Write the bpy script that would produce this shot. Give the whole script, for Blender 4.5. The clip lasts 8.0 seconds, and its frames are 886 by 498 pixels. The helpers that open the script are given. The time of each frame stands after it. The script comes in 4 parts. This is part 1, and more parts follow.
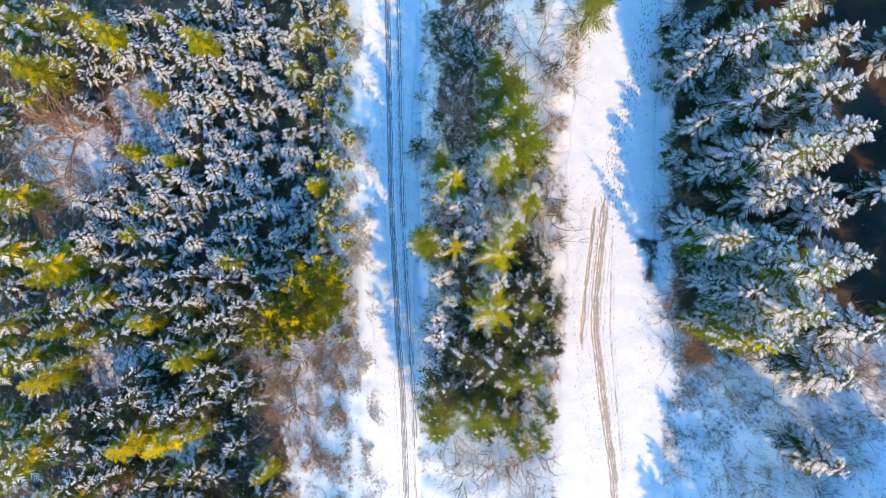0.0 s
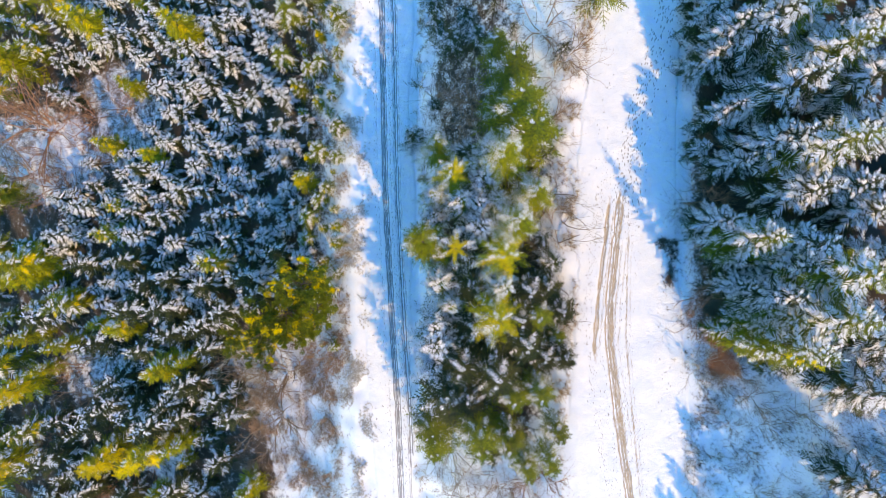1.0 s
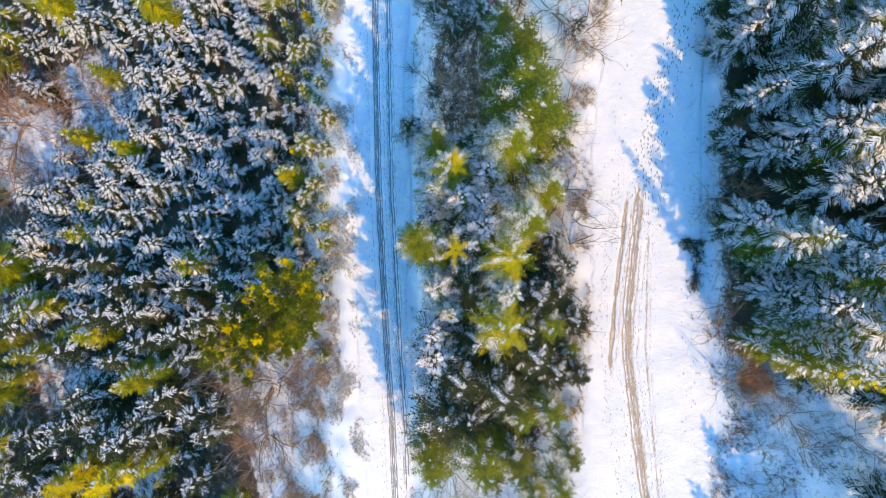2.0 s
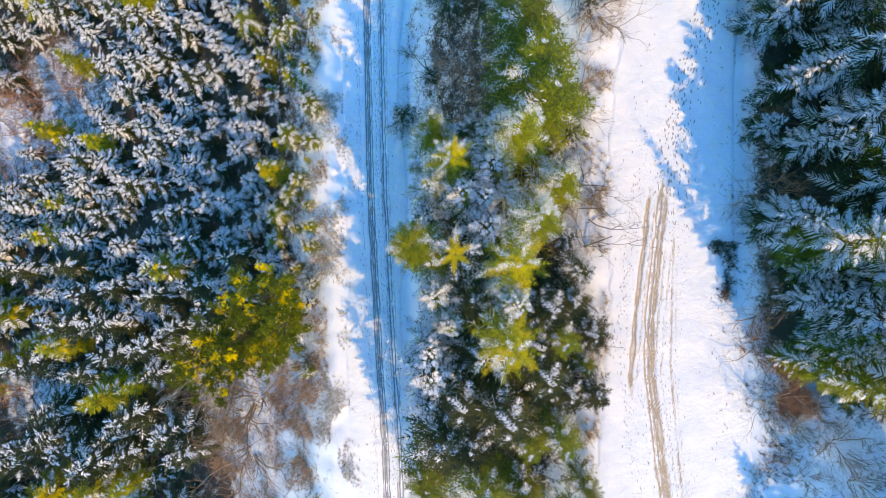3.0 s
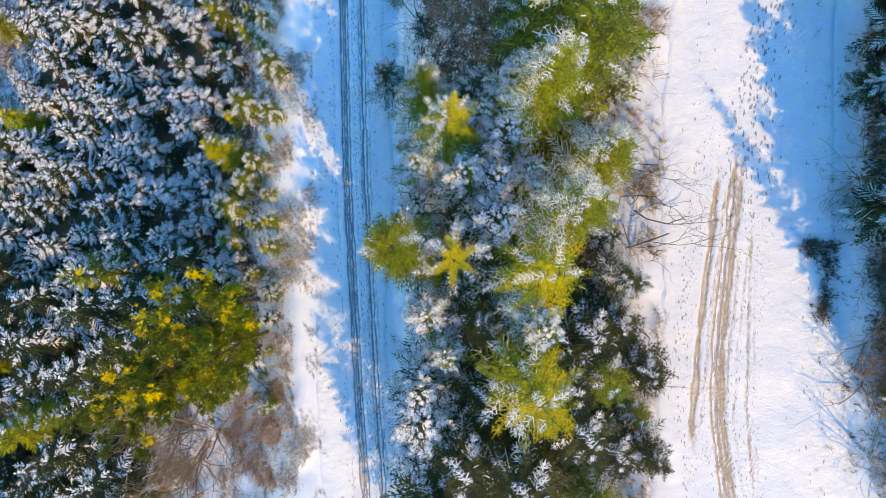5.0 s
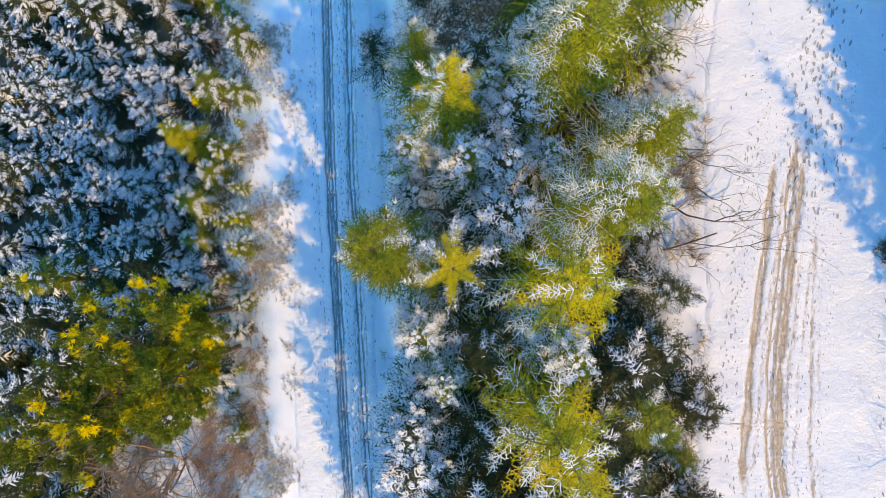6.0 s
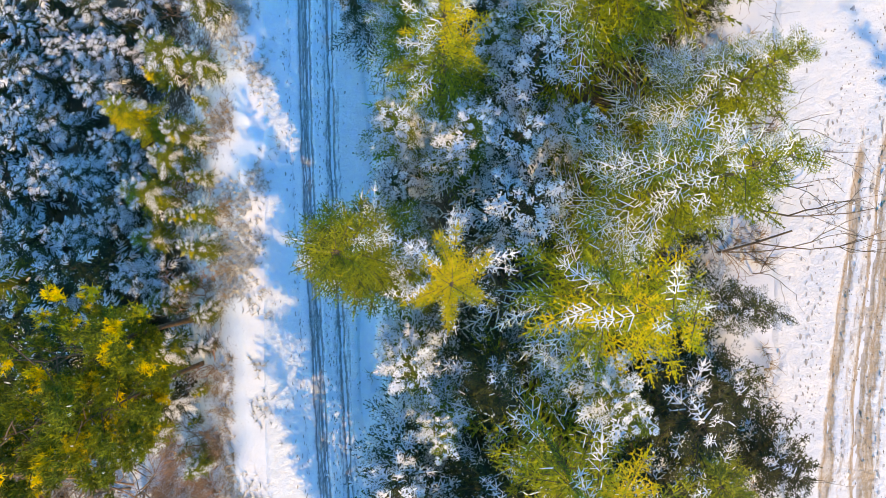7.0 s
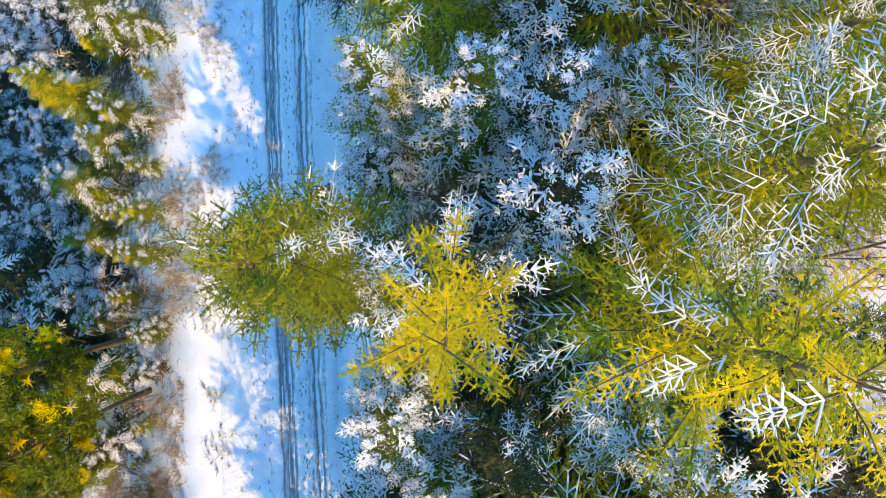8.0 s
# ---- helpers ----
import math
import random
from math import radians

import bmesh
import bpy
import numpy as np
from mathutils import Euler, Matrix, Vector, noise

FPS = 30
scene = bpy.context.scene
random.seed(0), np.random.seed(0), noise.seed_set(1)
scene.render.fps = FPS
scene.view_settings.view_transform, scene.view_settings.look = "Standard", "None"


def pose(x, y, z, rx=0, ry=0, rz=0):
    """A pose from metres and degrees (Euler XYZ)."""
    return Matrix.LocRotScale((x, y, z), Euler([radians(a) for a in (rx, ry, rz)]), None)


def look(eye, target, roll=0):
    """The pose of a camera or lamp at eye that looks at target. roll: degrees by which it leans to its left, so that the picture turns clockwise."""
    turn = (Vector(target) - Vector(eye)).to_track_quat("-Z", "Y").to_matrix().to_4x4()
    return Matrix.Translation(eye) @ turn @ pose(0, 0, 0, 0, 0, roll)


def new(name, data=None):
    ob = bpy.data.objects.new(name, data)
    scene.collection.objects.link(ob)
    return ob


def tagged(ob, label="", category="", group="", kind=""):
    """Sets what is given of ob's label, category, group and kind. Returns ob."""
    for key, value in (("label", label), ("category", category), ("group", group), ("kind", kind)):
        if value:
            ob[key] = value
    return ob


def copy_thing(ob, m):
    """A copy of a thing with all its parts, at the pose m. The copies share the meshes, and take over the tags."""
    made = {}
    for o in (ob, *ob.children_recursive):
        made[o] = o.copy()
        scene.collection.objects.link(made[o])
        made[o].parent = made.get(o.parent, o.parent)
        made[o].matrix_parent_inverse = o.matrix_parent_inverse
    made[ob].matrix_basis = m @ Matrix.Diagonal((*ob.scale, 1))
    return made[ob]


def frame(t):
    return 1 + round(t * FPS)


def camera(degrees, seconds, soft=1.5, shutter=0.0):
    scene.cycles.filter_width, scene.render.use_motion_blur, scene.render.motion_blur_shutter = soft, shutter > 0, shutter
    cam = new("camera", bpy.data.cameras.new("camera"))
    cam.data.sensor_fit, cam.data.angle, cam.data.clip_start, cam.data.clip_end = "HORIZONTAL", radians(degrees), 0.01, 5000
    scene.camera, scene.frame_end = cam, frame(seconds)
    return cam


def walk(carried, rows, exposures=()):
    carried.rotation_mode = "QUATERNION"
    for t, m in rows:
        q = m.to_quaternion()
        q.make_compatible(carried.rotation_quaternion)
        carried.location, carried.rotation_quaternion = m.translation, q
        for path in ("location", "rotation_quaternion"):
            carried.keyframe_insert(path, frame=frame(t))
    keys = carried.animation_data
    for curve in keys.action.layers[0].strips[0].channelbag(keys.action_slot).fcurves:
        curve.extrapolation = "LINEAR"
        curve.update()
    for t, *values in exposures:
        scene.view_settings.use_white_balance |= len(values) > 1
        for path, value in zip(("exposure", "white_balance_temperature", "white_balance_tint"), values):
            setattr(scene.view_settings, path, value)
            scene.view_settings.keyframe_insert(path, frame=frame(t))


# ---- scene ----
cam = camera(78.0, 8.0, soft=0.6)
# seconds, and the small nod of the hovering camera in degrees
NODS = [(0.0, 0.0), (0.5, -0.02), (1.0, -0.06), (1.5, -0.11), (3.0, 0.15), (3.5, 0.19), (4.0, -0.03), (4.5, -0.06), (6.0, 0.02), (6.5, -0.06), (7.0, -0.09), (7.5, 0.06), (8.0, 0.0)]
walk(cam, [(t, pose(0.134 * t, 0.107 * t, 64.74 - 5.2 * t, nod, 0, 0)) for t, nod in NODS], [(0.0, 1.99, 13600, 11), (4.5, 1.9, 13600, 11), (6.3, 1.82, 13600, 11), (8.0, 2.14, 13600, 11)])

# ---- light: a clear winter sky and a sun 37 degrees high ----
SUN_WAY = Vector((0.505, -0.863, 0.0)).normalized()
SUN_UP = radians(37)
world = bpy.data.worlds.new("winter_sky")
scene.world = world
world.use_nodes = True
wn, wl = world.node_tree.nodes, world.node_tree.links
sky = wn.new("ShaderNodeTexSky")
sky.sky_type, sky.sun_disc = "NISHITA", False
sky.sun_elevation, sky.sun_rotation = SUN_UP, math.atan2(SUN_WAY.x, SUN_WAY.y)
sky.air_density, sky.dust_density, sky.ozone_density = 1.0, 0.3, 2.0
deep = wn.new("ShaderNodeHueSaturation")
deep.inputs["Hue"].default_value = 0.511
deep.inputs["Saturation"].default_value = 1.85
wl.new(sky.outputs[0], deep.inputs["Color"])
wl.new(deep.outputs[0], wn["Background"].inputs[0])
wn["Background"].inputs[1].default_value = 0.15
sun = new("sun", bpy.data.lights.new("sun", "SUN"))
sun.data.energy, sun.data.angle, sun.data.color = 1.08, radians(0.5), (1.0, 0.81, 0.46)
sun_dir = SUN_WAY * math.cos(SUN_UP) + Vector((0, 0, math.sin(SUN_UP)))
sun.matrix_world = look(sun_dir * 200, (0, 0, 0))


# ---- materials ----
def shader(name, rough=0.7):
    m = bpy.data.materials.new(name)
    m.use_nodes = True
    n, l = m.node_tree.nodes, m.node_tree.links
    b = n["Principled BSDF"]
    b.inputs["Roughness"].default_value = rough
    b.inputs["Specular IOR Level"].default_value = 0.25
    return m, n, l, b


def ramp(n, stops):
    r = n.new("ShaderNodeValToRGB")
    e = r.color_ramp.elements
    e[0].position, e[0].color = stops[0][0], (*stops[0][1], 1)
    e[1].position, e[1].color = stops[-1][0], (*stops[-1][1], 1)
    for p, c in stops[1:-1]:
        e.new(p).color = (*c, 1)
    return r


def noise_tex(n, l, scale, detail=4, rough=0.6, coord="Object"):
    c = n.new("ShaderNodeTexCoord")
    t = n.new("ShaderNodeTexNoise")
    t.inputs["Scale"].default_value, t.inputs["Detail"].default_value, t.inputs["Roughness"].default_value = scale, detail, rough
    l.new(c.outputs[coord], t.inputs["Vector"])
    return t


def bump(n, l, b, height, strength, distance):
    u = n.new("ShaderNodeBump")
    u.inputs["Strength"].default_value, u.inputs["Distance"].default_value = strength, distance
    l.new(height, u.inputs["Height"])
    l.new(u.outputs[0], b.inputs["Normal"])


def mix_rgb(n, l, fac, a, c):
    m = n.new("ShaderNodeMix")
    m.data_type = "RGBA"
    for sock, v in ((m.inputs["Factor"], fac), (m.inputs[6], a), (m.inputs[7], c)):
        if isinstance(v, bpy.types.NodeSocket):
            l.new(v, sock)
        elif isinstance(v, tuple):
            sock.default_value = (*v, 1)
        else:
            sock.default_value = v
    return m.outputs[2]


def leaf_shader(name, stops, shine=0.3, through_part=0.25):
    """Needles: colour varies from twig to twig and from tree to tree."""
    m, n, l, b = shader(name, 0.6)
    geo, info = n.new("ShaderNodeNewGeometry"), n.new("ShaderNodeObjectInfo")
    r = ramp(n, stops)
    big = noise_tex(n, l, 0.9, 2)
    add = n.new("ShaderNodeMath")
    add.operation = "MULTIPLY_ADD"
    add.inputs[1].default_value = 0.55
    l.new(geo.outputs["Random Per Island"], add.inputs[0])
    sh = n.new("ShaderNodeMath")
    sh.operation = "MULTIPLY"
    sh.inputs[1].default_value = 0.6
    l.new(big.outputs[0], sh.inputs[0])
    l.new(sh.outputs[0], add.inputs[2])
    l.new(add.outputs[0], r.inputs[0])
    hs = n.new("ShaderNodeHueSaturation")
    mr = n.new("ShaderNodeMapRange")
    mr.inputs["To Min"].default_value, mr.inputs["To Max"].default_value = 0.7, 1.25
    l.new(info.outputs["Random"], mr.inputs[0])
    l.new(mr.outputs[0], hs.inputs["Value"])
    l.new(r.outputs[0], hs.inputs["Color"])
    frost, crystal = n.new("ShaderNodeAttribute"), noise_tex(n, l, 15.0, 3, 0.65)
    frost.attribute_name = "frost"
    rime = n.new("ShaderNodeMath")
    rime.operation = "MULTIPLY_ADD"
    rime.inputs[1].default_value = 0.62
    part = n.new("ShaderNodeMath")
    part.operation = "MULTIPLY"
    part.inputs[1].default_value = 0.55
    l.new(crystal.outputs[0], part.inputs[0])
    l.new(frost.outputs["Fac"], rime.inputs[0])
    l.new(part.outputs[0], rime.inputs[2])
    cover = ramp(n, [(0.6, (0, 0, 0)), (0.78, (1, 1, 1))])
    l.new(rime.outputs[0], cover.inputs[0])
    colour = mix_rgb(n, l, cover.outputs[0], hs.outputs[0], (0.8, 0.83, 0.87))
    l.new(colour, b.inputs["Base Color"])
    tr = n.new("ShaderNodeBsdfTranslucent")
    l.new(colour, tr.inputs[0])
    mx = n.new("ShaderNodeMixShader")
    mx.inputs[0].default_value = through_part
    l.new(b.outputs[0], mx.inputs[1])
    l.new(tr.outputs[0], mx.inputs[2])
    l.new(mx.outputs[0], n["Material Output"].inputs[0])
    return m


def plain_shader(name, dark, light, scale, rough=0.8, relief=0.0):
    m, n, l, b = shader(name, rough)
    t = noise_tex(n, l, scale, 5)
    r = ramp(n, [(0.3, dark), (0.7, light)])
    l.new(t.outputs[0], r.inputs[0])
    l.new(r.outputs[0], b.inputs["Base Color"])
    if relief:
        bump(n, l, b, t.outputs[0], 0.6, relief)
    return m


NEEDLES_BLUE = leaf_shader("needles_blue_green", [(0.1, (0.008, 0.015, 0.01)), (0.5, (0.024, 0.036, 0.014)), (0.9, (0.085, 0.1, 0.02))])
NEEDLES_GREEN = leaf_shader("needles_green", [(0.1, (0.02, 0.034, 0.008)), (0.5, (0.1, 0.135, 0.012)), (0.9, (0.3, 0.32, 0.016))])
# the yellow of sunlit needles is put into this olive
NEEDLES_SUN_OLIVE = leaf_shader("needles_sun_olive", [(0.22, (0.035, 0.05, 0.008)), (0.52, (0.22, 0.245, 0.014)), (0.85, (0.43, 0.42, 0.018)), (1.0, (0.6, 0.4, 0.03))], through_part=0.35)
# direct sun on the needle tops is put into this gold
NEEDLES_SUN_GOLD = leaf_shader("needles_sun_gold", [(0.2, (0.32, 0.26, 0.012)), (0.5, (0.78, 0.62, 0.018)), (0.85, (0.88, 0.58, 0.03))], through_part=0.3)
TREE_SNOW = plain_shader("snow_on_branches", (0.66, 0.7, 0.76), (0.86, 0.88, 0.9), 6.0, 0.6, 0.02)
BARK = plain_shader("conifer_bark", (0.05, 0.035, 0.025), (0.17, 0.12, 0.085), 9.0, 0.9, 0.03)
TWIG_BROWN = plain_shader("brown_twigs", (0.19, 0.12, 0.08), (0.45, 0.3, 0.21), 5.0, 0.85)
TWIG_RED = plain_shader("red_brown_twigs", (0.24, 0.12, 0.08), (0.5, 0.28, 0.19), 5.0, 0.85)
TWIG_FROST = plain_shader("frosted_twigs", (0.3, 0.26, 0.22), (0.7, 0.66, 0.6), 5.0, 0.8)
TWIG_BARE = plain_shader("bare_brown_twigs", (0.08, 0.055, 0.04), (0.22, 0.16, 0.11), 5.0, 0.85)
TWIG_DARK = plain_shader("dark_twigs", (0.05, 0.035, 0.03), (0.14, 0.1, 0.08), 5.0, 0.85)

# snowy ground: open snow, with litter showing through on the forest floor
GROUND, n, l, b = shader("snow_and_litter", 0.65)
fine, mid, wide = noise_tex(n, l, 7.0, 6, 0.7), noise_tex(n, l, 1.1, 6, 0.7), noise_tex(n, l, 0.16, 3)
speck = ramp(n, [(0.47, (0, 0, 0)), (0.58, (1, 1, 1))])
am = n.new("ShaderNodeMath")
am.operation = "MULTIPLY_ADD"
am.inputs[1].default_value = 0.5
hm = n.new("ShaderNodeMath")
hm.operation = "MULTIPLY"
hm.inputs[1].default_value = 0.5
l.new(mid.outputs[0], hm.inputs[0])
l.new(fine.outputs[0], am.inputs[0])
l.new(hm.outputs[0], am.inputs[2])
att = n.new("ShaderNodeAttribute")
att.attribute_name = "litter"
lm = n.new("ShaderNodeMath")
lm.operation = "MULTIPLY_ADD"
lm.inputs[1].default_value = 0.3
l.new(att.outputs["Fac"], lm.inputs[0])
sb = n.new("ShaderNodeMath")
sb.operation = "SUBTRACT"
sb.inputs[1].default_value = 0.14
l.new(am.outputs[0], sb.inputs[0])
l.new(sb.outputs[0], lm.inputs[2])
l.new(lm.outputs[0], speck.inputs[0])
brown = ramp(n, [(0.3, (0.025, 0.019, 0.015)), (0.7, (0.1, 0.068, 0.05))])
l.new(wide.outputs[0], brown.inputs[0])
white = ramp(n, [(0.3, (0.78, 0.82, 0.88)), (0.7, (0.9, 0.91, 0.93))])
l.new(mid.outputs[0], white.inputs[0])
l.new(mix_rgb(n, l, speck.outputs[0], white.outputs[0], brown.outputs[0]), b.inputs["Base Color"])
bump(n, l, b, am.outputs[0], 0.5, 0.08)

# packed snow on the two tracks, soiled along the ruts
def packed_shader(name, dirt, rim):
    m, n, l, b = shader(name, 0.55)
    fine, mid = noise_tex(n, l, 9.0, 6, 0.7), noise_tex(n, l, 0.7, 4)
    white = ramp(n, [(0.3, (0.78, 0.82, 0.87)), (0.75, (0.92, 0.92, 0.92))])
    l.new(mid.outputs[0], white.inputs[0])
    soil, crumbs = n.new("ShaderNodeAttribute"), noise_tex(n, l, 6.0, 6, 0.8)
    soil.attribute_name = "soil"
    stretch = n.new("ShaderNodeMapping")
    stretch.inputs["Scale"].default_value = (1.6, 0.4, 1.0)
    l.new(n.new("ShaderNodeTexCoord").outputs["Object"], stretch.inputs["Vector"])
    l.new(stretch.outputs[0], crumbs.inputs["Vector"])
    add = n.new("ShaderNodeMath")
    add.operation = "MULTIPLY_ADD"
    add.inputs[1].default_value = 1.1
    l.new(crumbs.outputs[0], add.inputs[0])
    l.new(soil.outputs["Fac"], add.inputs[2])
    amount = ramp(n, [(0.66, (0, 0, 0)), (1.0, (0.5, 0.5, 0.5)), (1.35, (1, 1, 1))])
    half = n.new("ShaderNodeMath")
    half.operation = "MULTIPLY"
    half.inputs[1].default_value = 0.72
    l.new(add.outputs[0], half.inputs[0])
    for e, p in zip(amount.color_ramp.elements, (0.5, 0.72, 0.98)):
        e.position = p
    l.new(half.outputs[0], amount.inputs[0])
    earth = mix_rgb(n, l, crumbs.outputs[0], dirt, rim)
    l.new(mix_rgb(n, l, amount.outputs[0], white.outputs[0], earth), b.inputs["Base Color"])
    lump = noise_tex(n, l, 1.9, 6, 0.65)
    addl = n.new("ShaderNodeMath")
    addl.operation = "MULTIPLY_ADD"
    addl.inputs[1].default_value = 3.0
    l.new(lump.outputs[0], addl.inputs[0])
    l.new(fine.outputs[0], addl.inputs[2])
    bump(n, l, b, addl.outputs[0], 0.6, 0.06)
    return m


PACKED_GREY = packed_shader("packed_snow_grey_ruts", (0.1, 0.1, 0.11), (0.3, 0.29, 0.29))
PACKED_BROWN = packed_shader("packed_snow_muddy_ruts", (0.34, 0.21, 0.11), (0.58, 0.45, 0.31))
PRINT = plain_shader("trodden_snow", (0.28, 0.26, 0.25), (0.62, 0.6, 0.58), 4.0, 0.7)

# ---- the hillside ----
PROFILE_X = [-400, -120, -48, -30, -16, -11, -9.5, -2.5, 0, 9, 11, 12.5, 22, 25.5, 33, 120, 400]
PROFILE_Z = [-60, -38, -17.5, -11, -5, -1, -0.2, 0.2, 1.5, 7.5, 9.0, 9.3, 10, 11, 15, 45, 70]


def slope(x):
    return float(np.interp(x, PROFILE_X, PROFILE_Z))


def lower_edges(y):
    """Left and right edge of the lower track at y."""
    return -8.7 + 0.4 * math.sin(y * 0.13) - 0.045 * y, -2.7 - 0.01 * y + 0.35 * math.sin(y * 0.31)


def upper_edges(y):
    """Left and right edge of the upper track at y."""
    wave = 0.35 * noise.noise((y * 0.3, 2.0, 0.0)) + 0.25 * noise.noise((y * 1.1, 6.0, 0.0))
    return float(np.interp(y, [-30, -18, -5, 4, 14, 30], [11.3, 11.0, 12.2, 12.0, 12.6, 15.5])) + wave, float(np.interp(y, [-30, -15, 0, 12, 30], [24.0, 22.8, 21.6, 21.6, 22.6]))


def in_track(x, y, grow=0.0):
    a, c = lower_edges(y)
    d, e = upper_edges(y)
    return a - grow < x < c + grow or d - grow < x < e + grow


def ground_z(x, y):
    rough = 0.06 if in_track(x, y, 0.3) else 0.32
    return slope(x) + rough * noise.noise((x * 0.55, y * 0.55, 3.0)) + 0.25 * rough * noise.noise((x * 1.9, y * 1.9, 7.0))


def axis(lo, hi, step, reach):
    inner = list(np.arange(lo, hi + step, step))
    far, d = [], step
    p = hi + step
    while p < reach:
        d *= 1.35
        p += d
        far.append(p)
    near = [lo - (p - hi) for p in far][::-1]
    return near + inner + far


def link_mesh(name, verts, faces, material, parent=None, smooth=False, label=""):
    me = bpy.data.meshes.new(name)
    verts, faces = np.asarray(verts, dtype=np.float32), np.asarray(faces, dtype=np.int32)
    k = faces.shape[1]
    me.vertices.add(len(verts))
    me.vertices.foreach_set("co", verts.ravel())
    me.loops.add(faces.size)
    me.loops.foreach_set("vertex_index", faces.ravel())
    me.polygons.add(len(faces))
    me.polygons.foreach_set("loop_start", np.arange(0, faces.size, k, dtype=np.int32))
    if smooth:
        me.polygons.foreach_set("use_smooth", np.ones(len(faces), dtype=bool))
    me.update(calc_edges=True)
    me.validate()
    me.materials.append(material)
    ob = new(name, me)
    ob.parent = parent
    if label:
        tagged(ob, label)
    return ob


def sheet(xs, ys, lift, material, name, height=ground_z):
    nx, ny = len(xs[0]) if np.ndim(xs[0]) else len(xs), len(ys)
    verts = [(x, y, height(x, y) + lift) for j, y in enumerate(ys) for x in (xs[j] if np.ndim(xs[0]) else xs)]
    idx = np.arange(nx * ny).reshape(ny, nx)
    faces = np.stack([idx[:-1, :-1], idx[:-1, 1:], idx[1:, 1:], idx[1:, :-1]], -1).reshape(-1, 4)
    return link_mesh(name, verts, faces, material, smooth=True)


CLEARINGS = [(-44, 19, 6, 7), (-55, 12, 7, 5), (-48, -17, 6, 5), (-16, -20, 7, 10), (-22, -14, 5, 4), (32, -18, 11, 8.5), (34, -8, 3, 4), (-60, 14, 8, 7), (27.5, 3, 2, 2), (-38, -26, 4, 5), (33, 15, 3, 3)]
GX, GY = axis(-66, 46, 0.4, 420), axis(-40, 40, 0.4, 420)
ground = tagged(sheet(GX, GY, 0.0, GROUND, "ground"), "snow-covered hillside with brown leaf litter showing through", "ground", kind="structure")
co = np.empty(len(ground.data.vertices) * 3, dtype=np.float32)
ground.data.vertices.foreach_get("co", co)
co = co.reshape(-1, 3)
litter = np.empty(len(co), dtype=np.float32)
for k, (x, y, z) in enumerate(co):
    a, c = lower_edges(y)
    d, e = upper_edges(y)
    off = max(min(abs(x - a), abs(x - c), abs(x - d), abs(x - e)), 0.0) if not in_track(x, y) else 0.0
    jx, jy = x + 3.5 * noise.noise((x * 0.2, y * 0.2, 11)), y + 3.5 * noise.noise((x * 0.2, y * 0.2, 17))
    inside = lambda x0, x1, y0, y1: max(0.0, min(1.0, 0.25 * min(jx - x0, x1 - jx, jy - y0, y1 - jy)))
    thick = 0.25 + max(0.7 * inside(-46, -12, -10, 40), 0.6 * inside(-85, -18, -45, 45), 0.75 * inside(-1.5, 12, -20, 12), 0.45 * inside(-4, 9, 8, 34), 0.85 * inside(20.5, 60, -9, 40), 0.12 * inside(21, 60, -40, -6), 0.15 * inside(-27, -9, -36, -8))
    litter[k] = min(thick, 0.08 + max(0.0, off - 0.9) * 0.3) if x < 15 else min(thick, 0.08 + max(0.0, off - 0.6) * 0.8)
    for cx, cy, rx, ry in CLEARINGS:
        if ((jx - cx) / rx) ** 2 + ((jy - cy) / ry) ** 2 < 1:
            litter[k] *= 0.6
    if in_track(x, y, 0.4):
        litter[k] = 0.0
ground.data.attributes.new("litter", "FLOAT", "POINT").data.foreach_set("value", litter)

# the two tracks lie on the ground as sheets of packed snow, with the ruts pressed into them
YS = np.arange(-44, 44.1, 0.26)
LOW_LINE = [(-44, -4.0), (-29, -4.5), (-17, -4.95), (-10, -5.45), (6, -6.3), (29, -6.75), (44, -7.0)]
UP_LINE = [(-44, 18.6), (-22, 16.9), (-15, 15.9), (-8.7, 15.17), (-6.4, 15.13), (-4.9, 15.17), (-2.3, 15.42), (0.6, 15.73), (2.3, 15.95), (4.6, 16.17), (6.0, 16.48)]
UP_WEST = [(-11, 14.2), (-8.7, 14.0), (-5.5, 14.27), (-3.4, 14.45), (-1.8, 14.65), (-0.1, 14.87), (2.9, 15.18), (5.7, 15.53)]
UP_MIDDLE = [(-20, 17.2), (-8.7, 15.7), (-5.5, 15.86), (-2.6, 16.17), (2.0, 16.6)]
UP_EAST = [(-24, 18.2), (-8.0, 16.8), (-4.9, 16.9), (-1.8, 16.94), (2.5, 17.1)]
# line, offset, half width, dirt, depth
LOW_RUTS = [(LOW_LINE, 0.0, 0.13, 1.05, 0.06), (LOW_LINE, 0.34, 0.15, 1.0, 0.06), (LOW_LINE, 1.5, 0.18, 0.95, 0.06), (LOW_LINE, 1.18, 0.08, 0.4, 0.03), (LOW_LINE, -0.62, 0.06, 0.3, 0.02), (LOW_LINE, 1.85, 0.08, 0.35, 0.02)]
UP_RUTS = [(UP_WEST, 0.0, 0.17, 0.9, 0.05), (UP_LINE, 0.0, 0.2, 1.05, 0.06), (UP_LINE, 0.4, 0.16, 0.8, 0.05), (UP_MIDDLE, 0.0, 0.1, 0.45, 0.03), (UP_EAST, 0.0, 0.1, 0.5, 0.03), (UP_EAST, 0.3, 0.08, 0.3, 0.02), (UP_MIDDLE, 0.42, 0.08, 0.35, 0.02), (UP_WEST, 0.45, 0.1, 0.35, 0.02)]


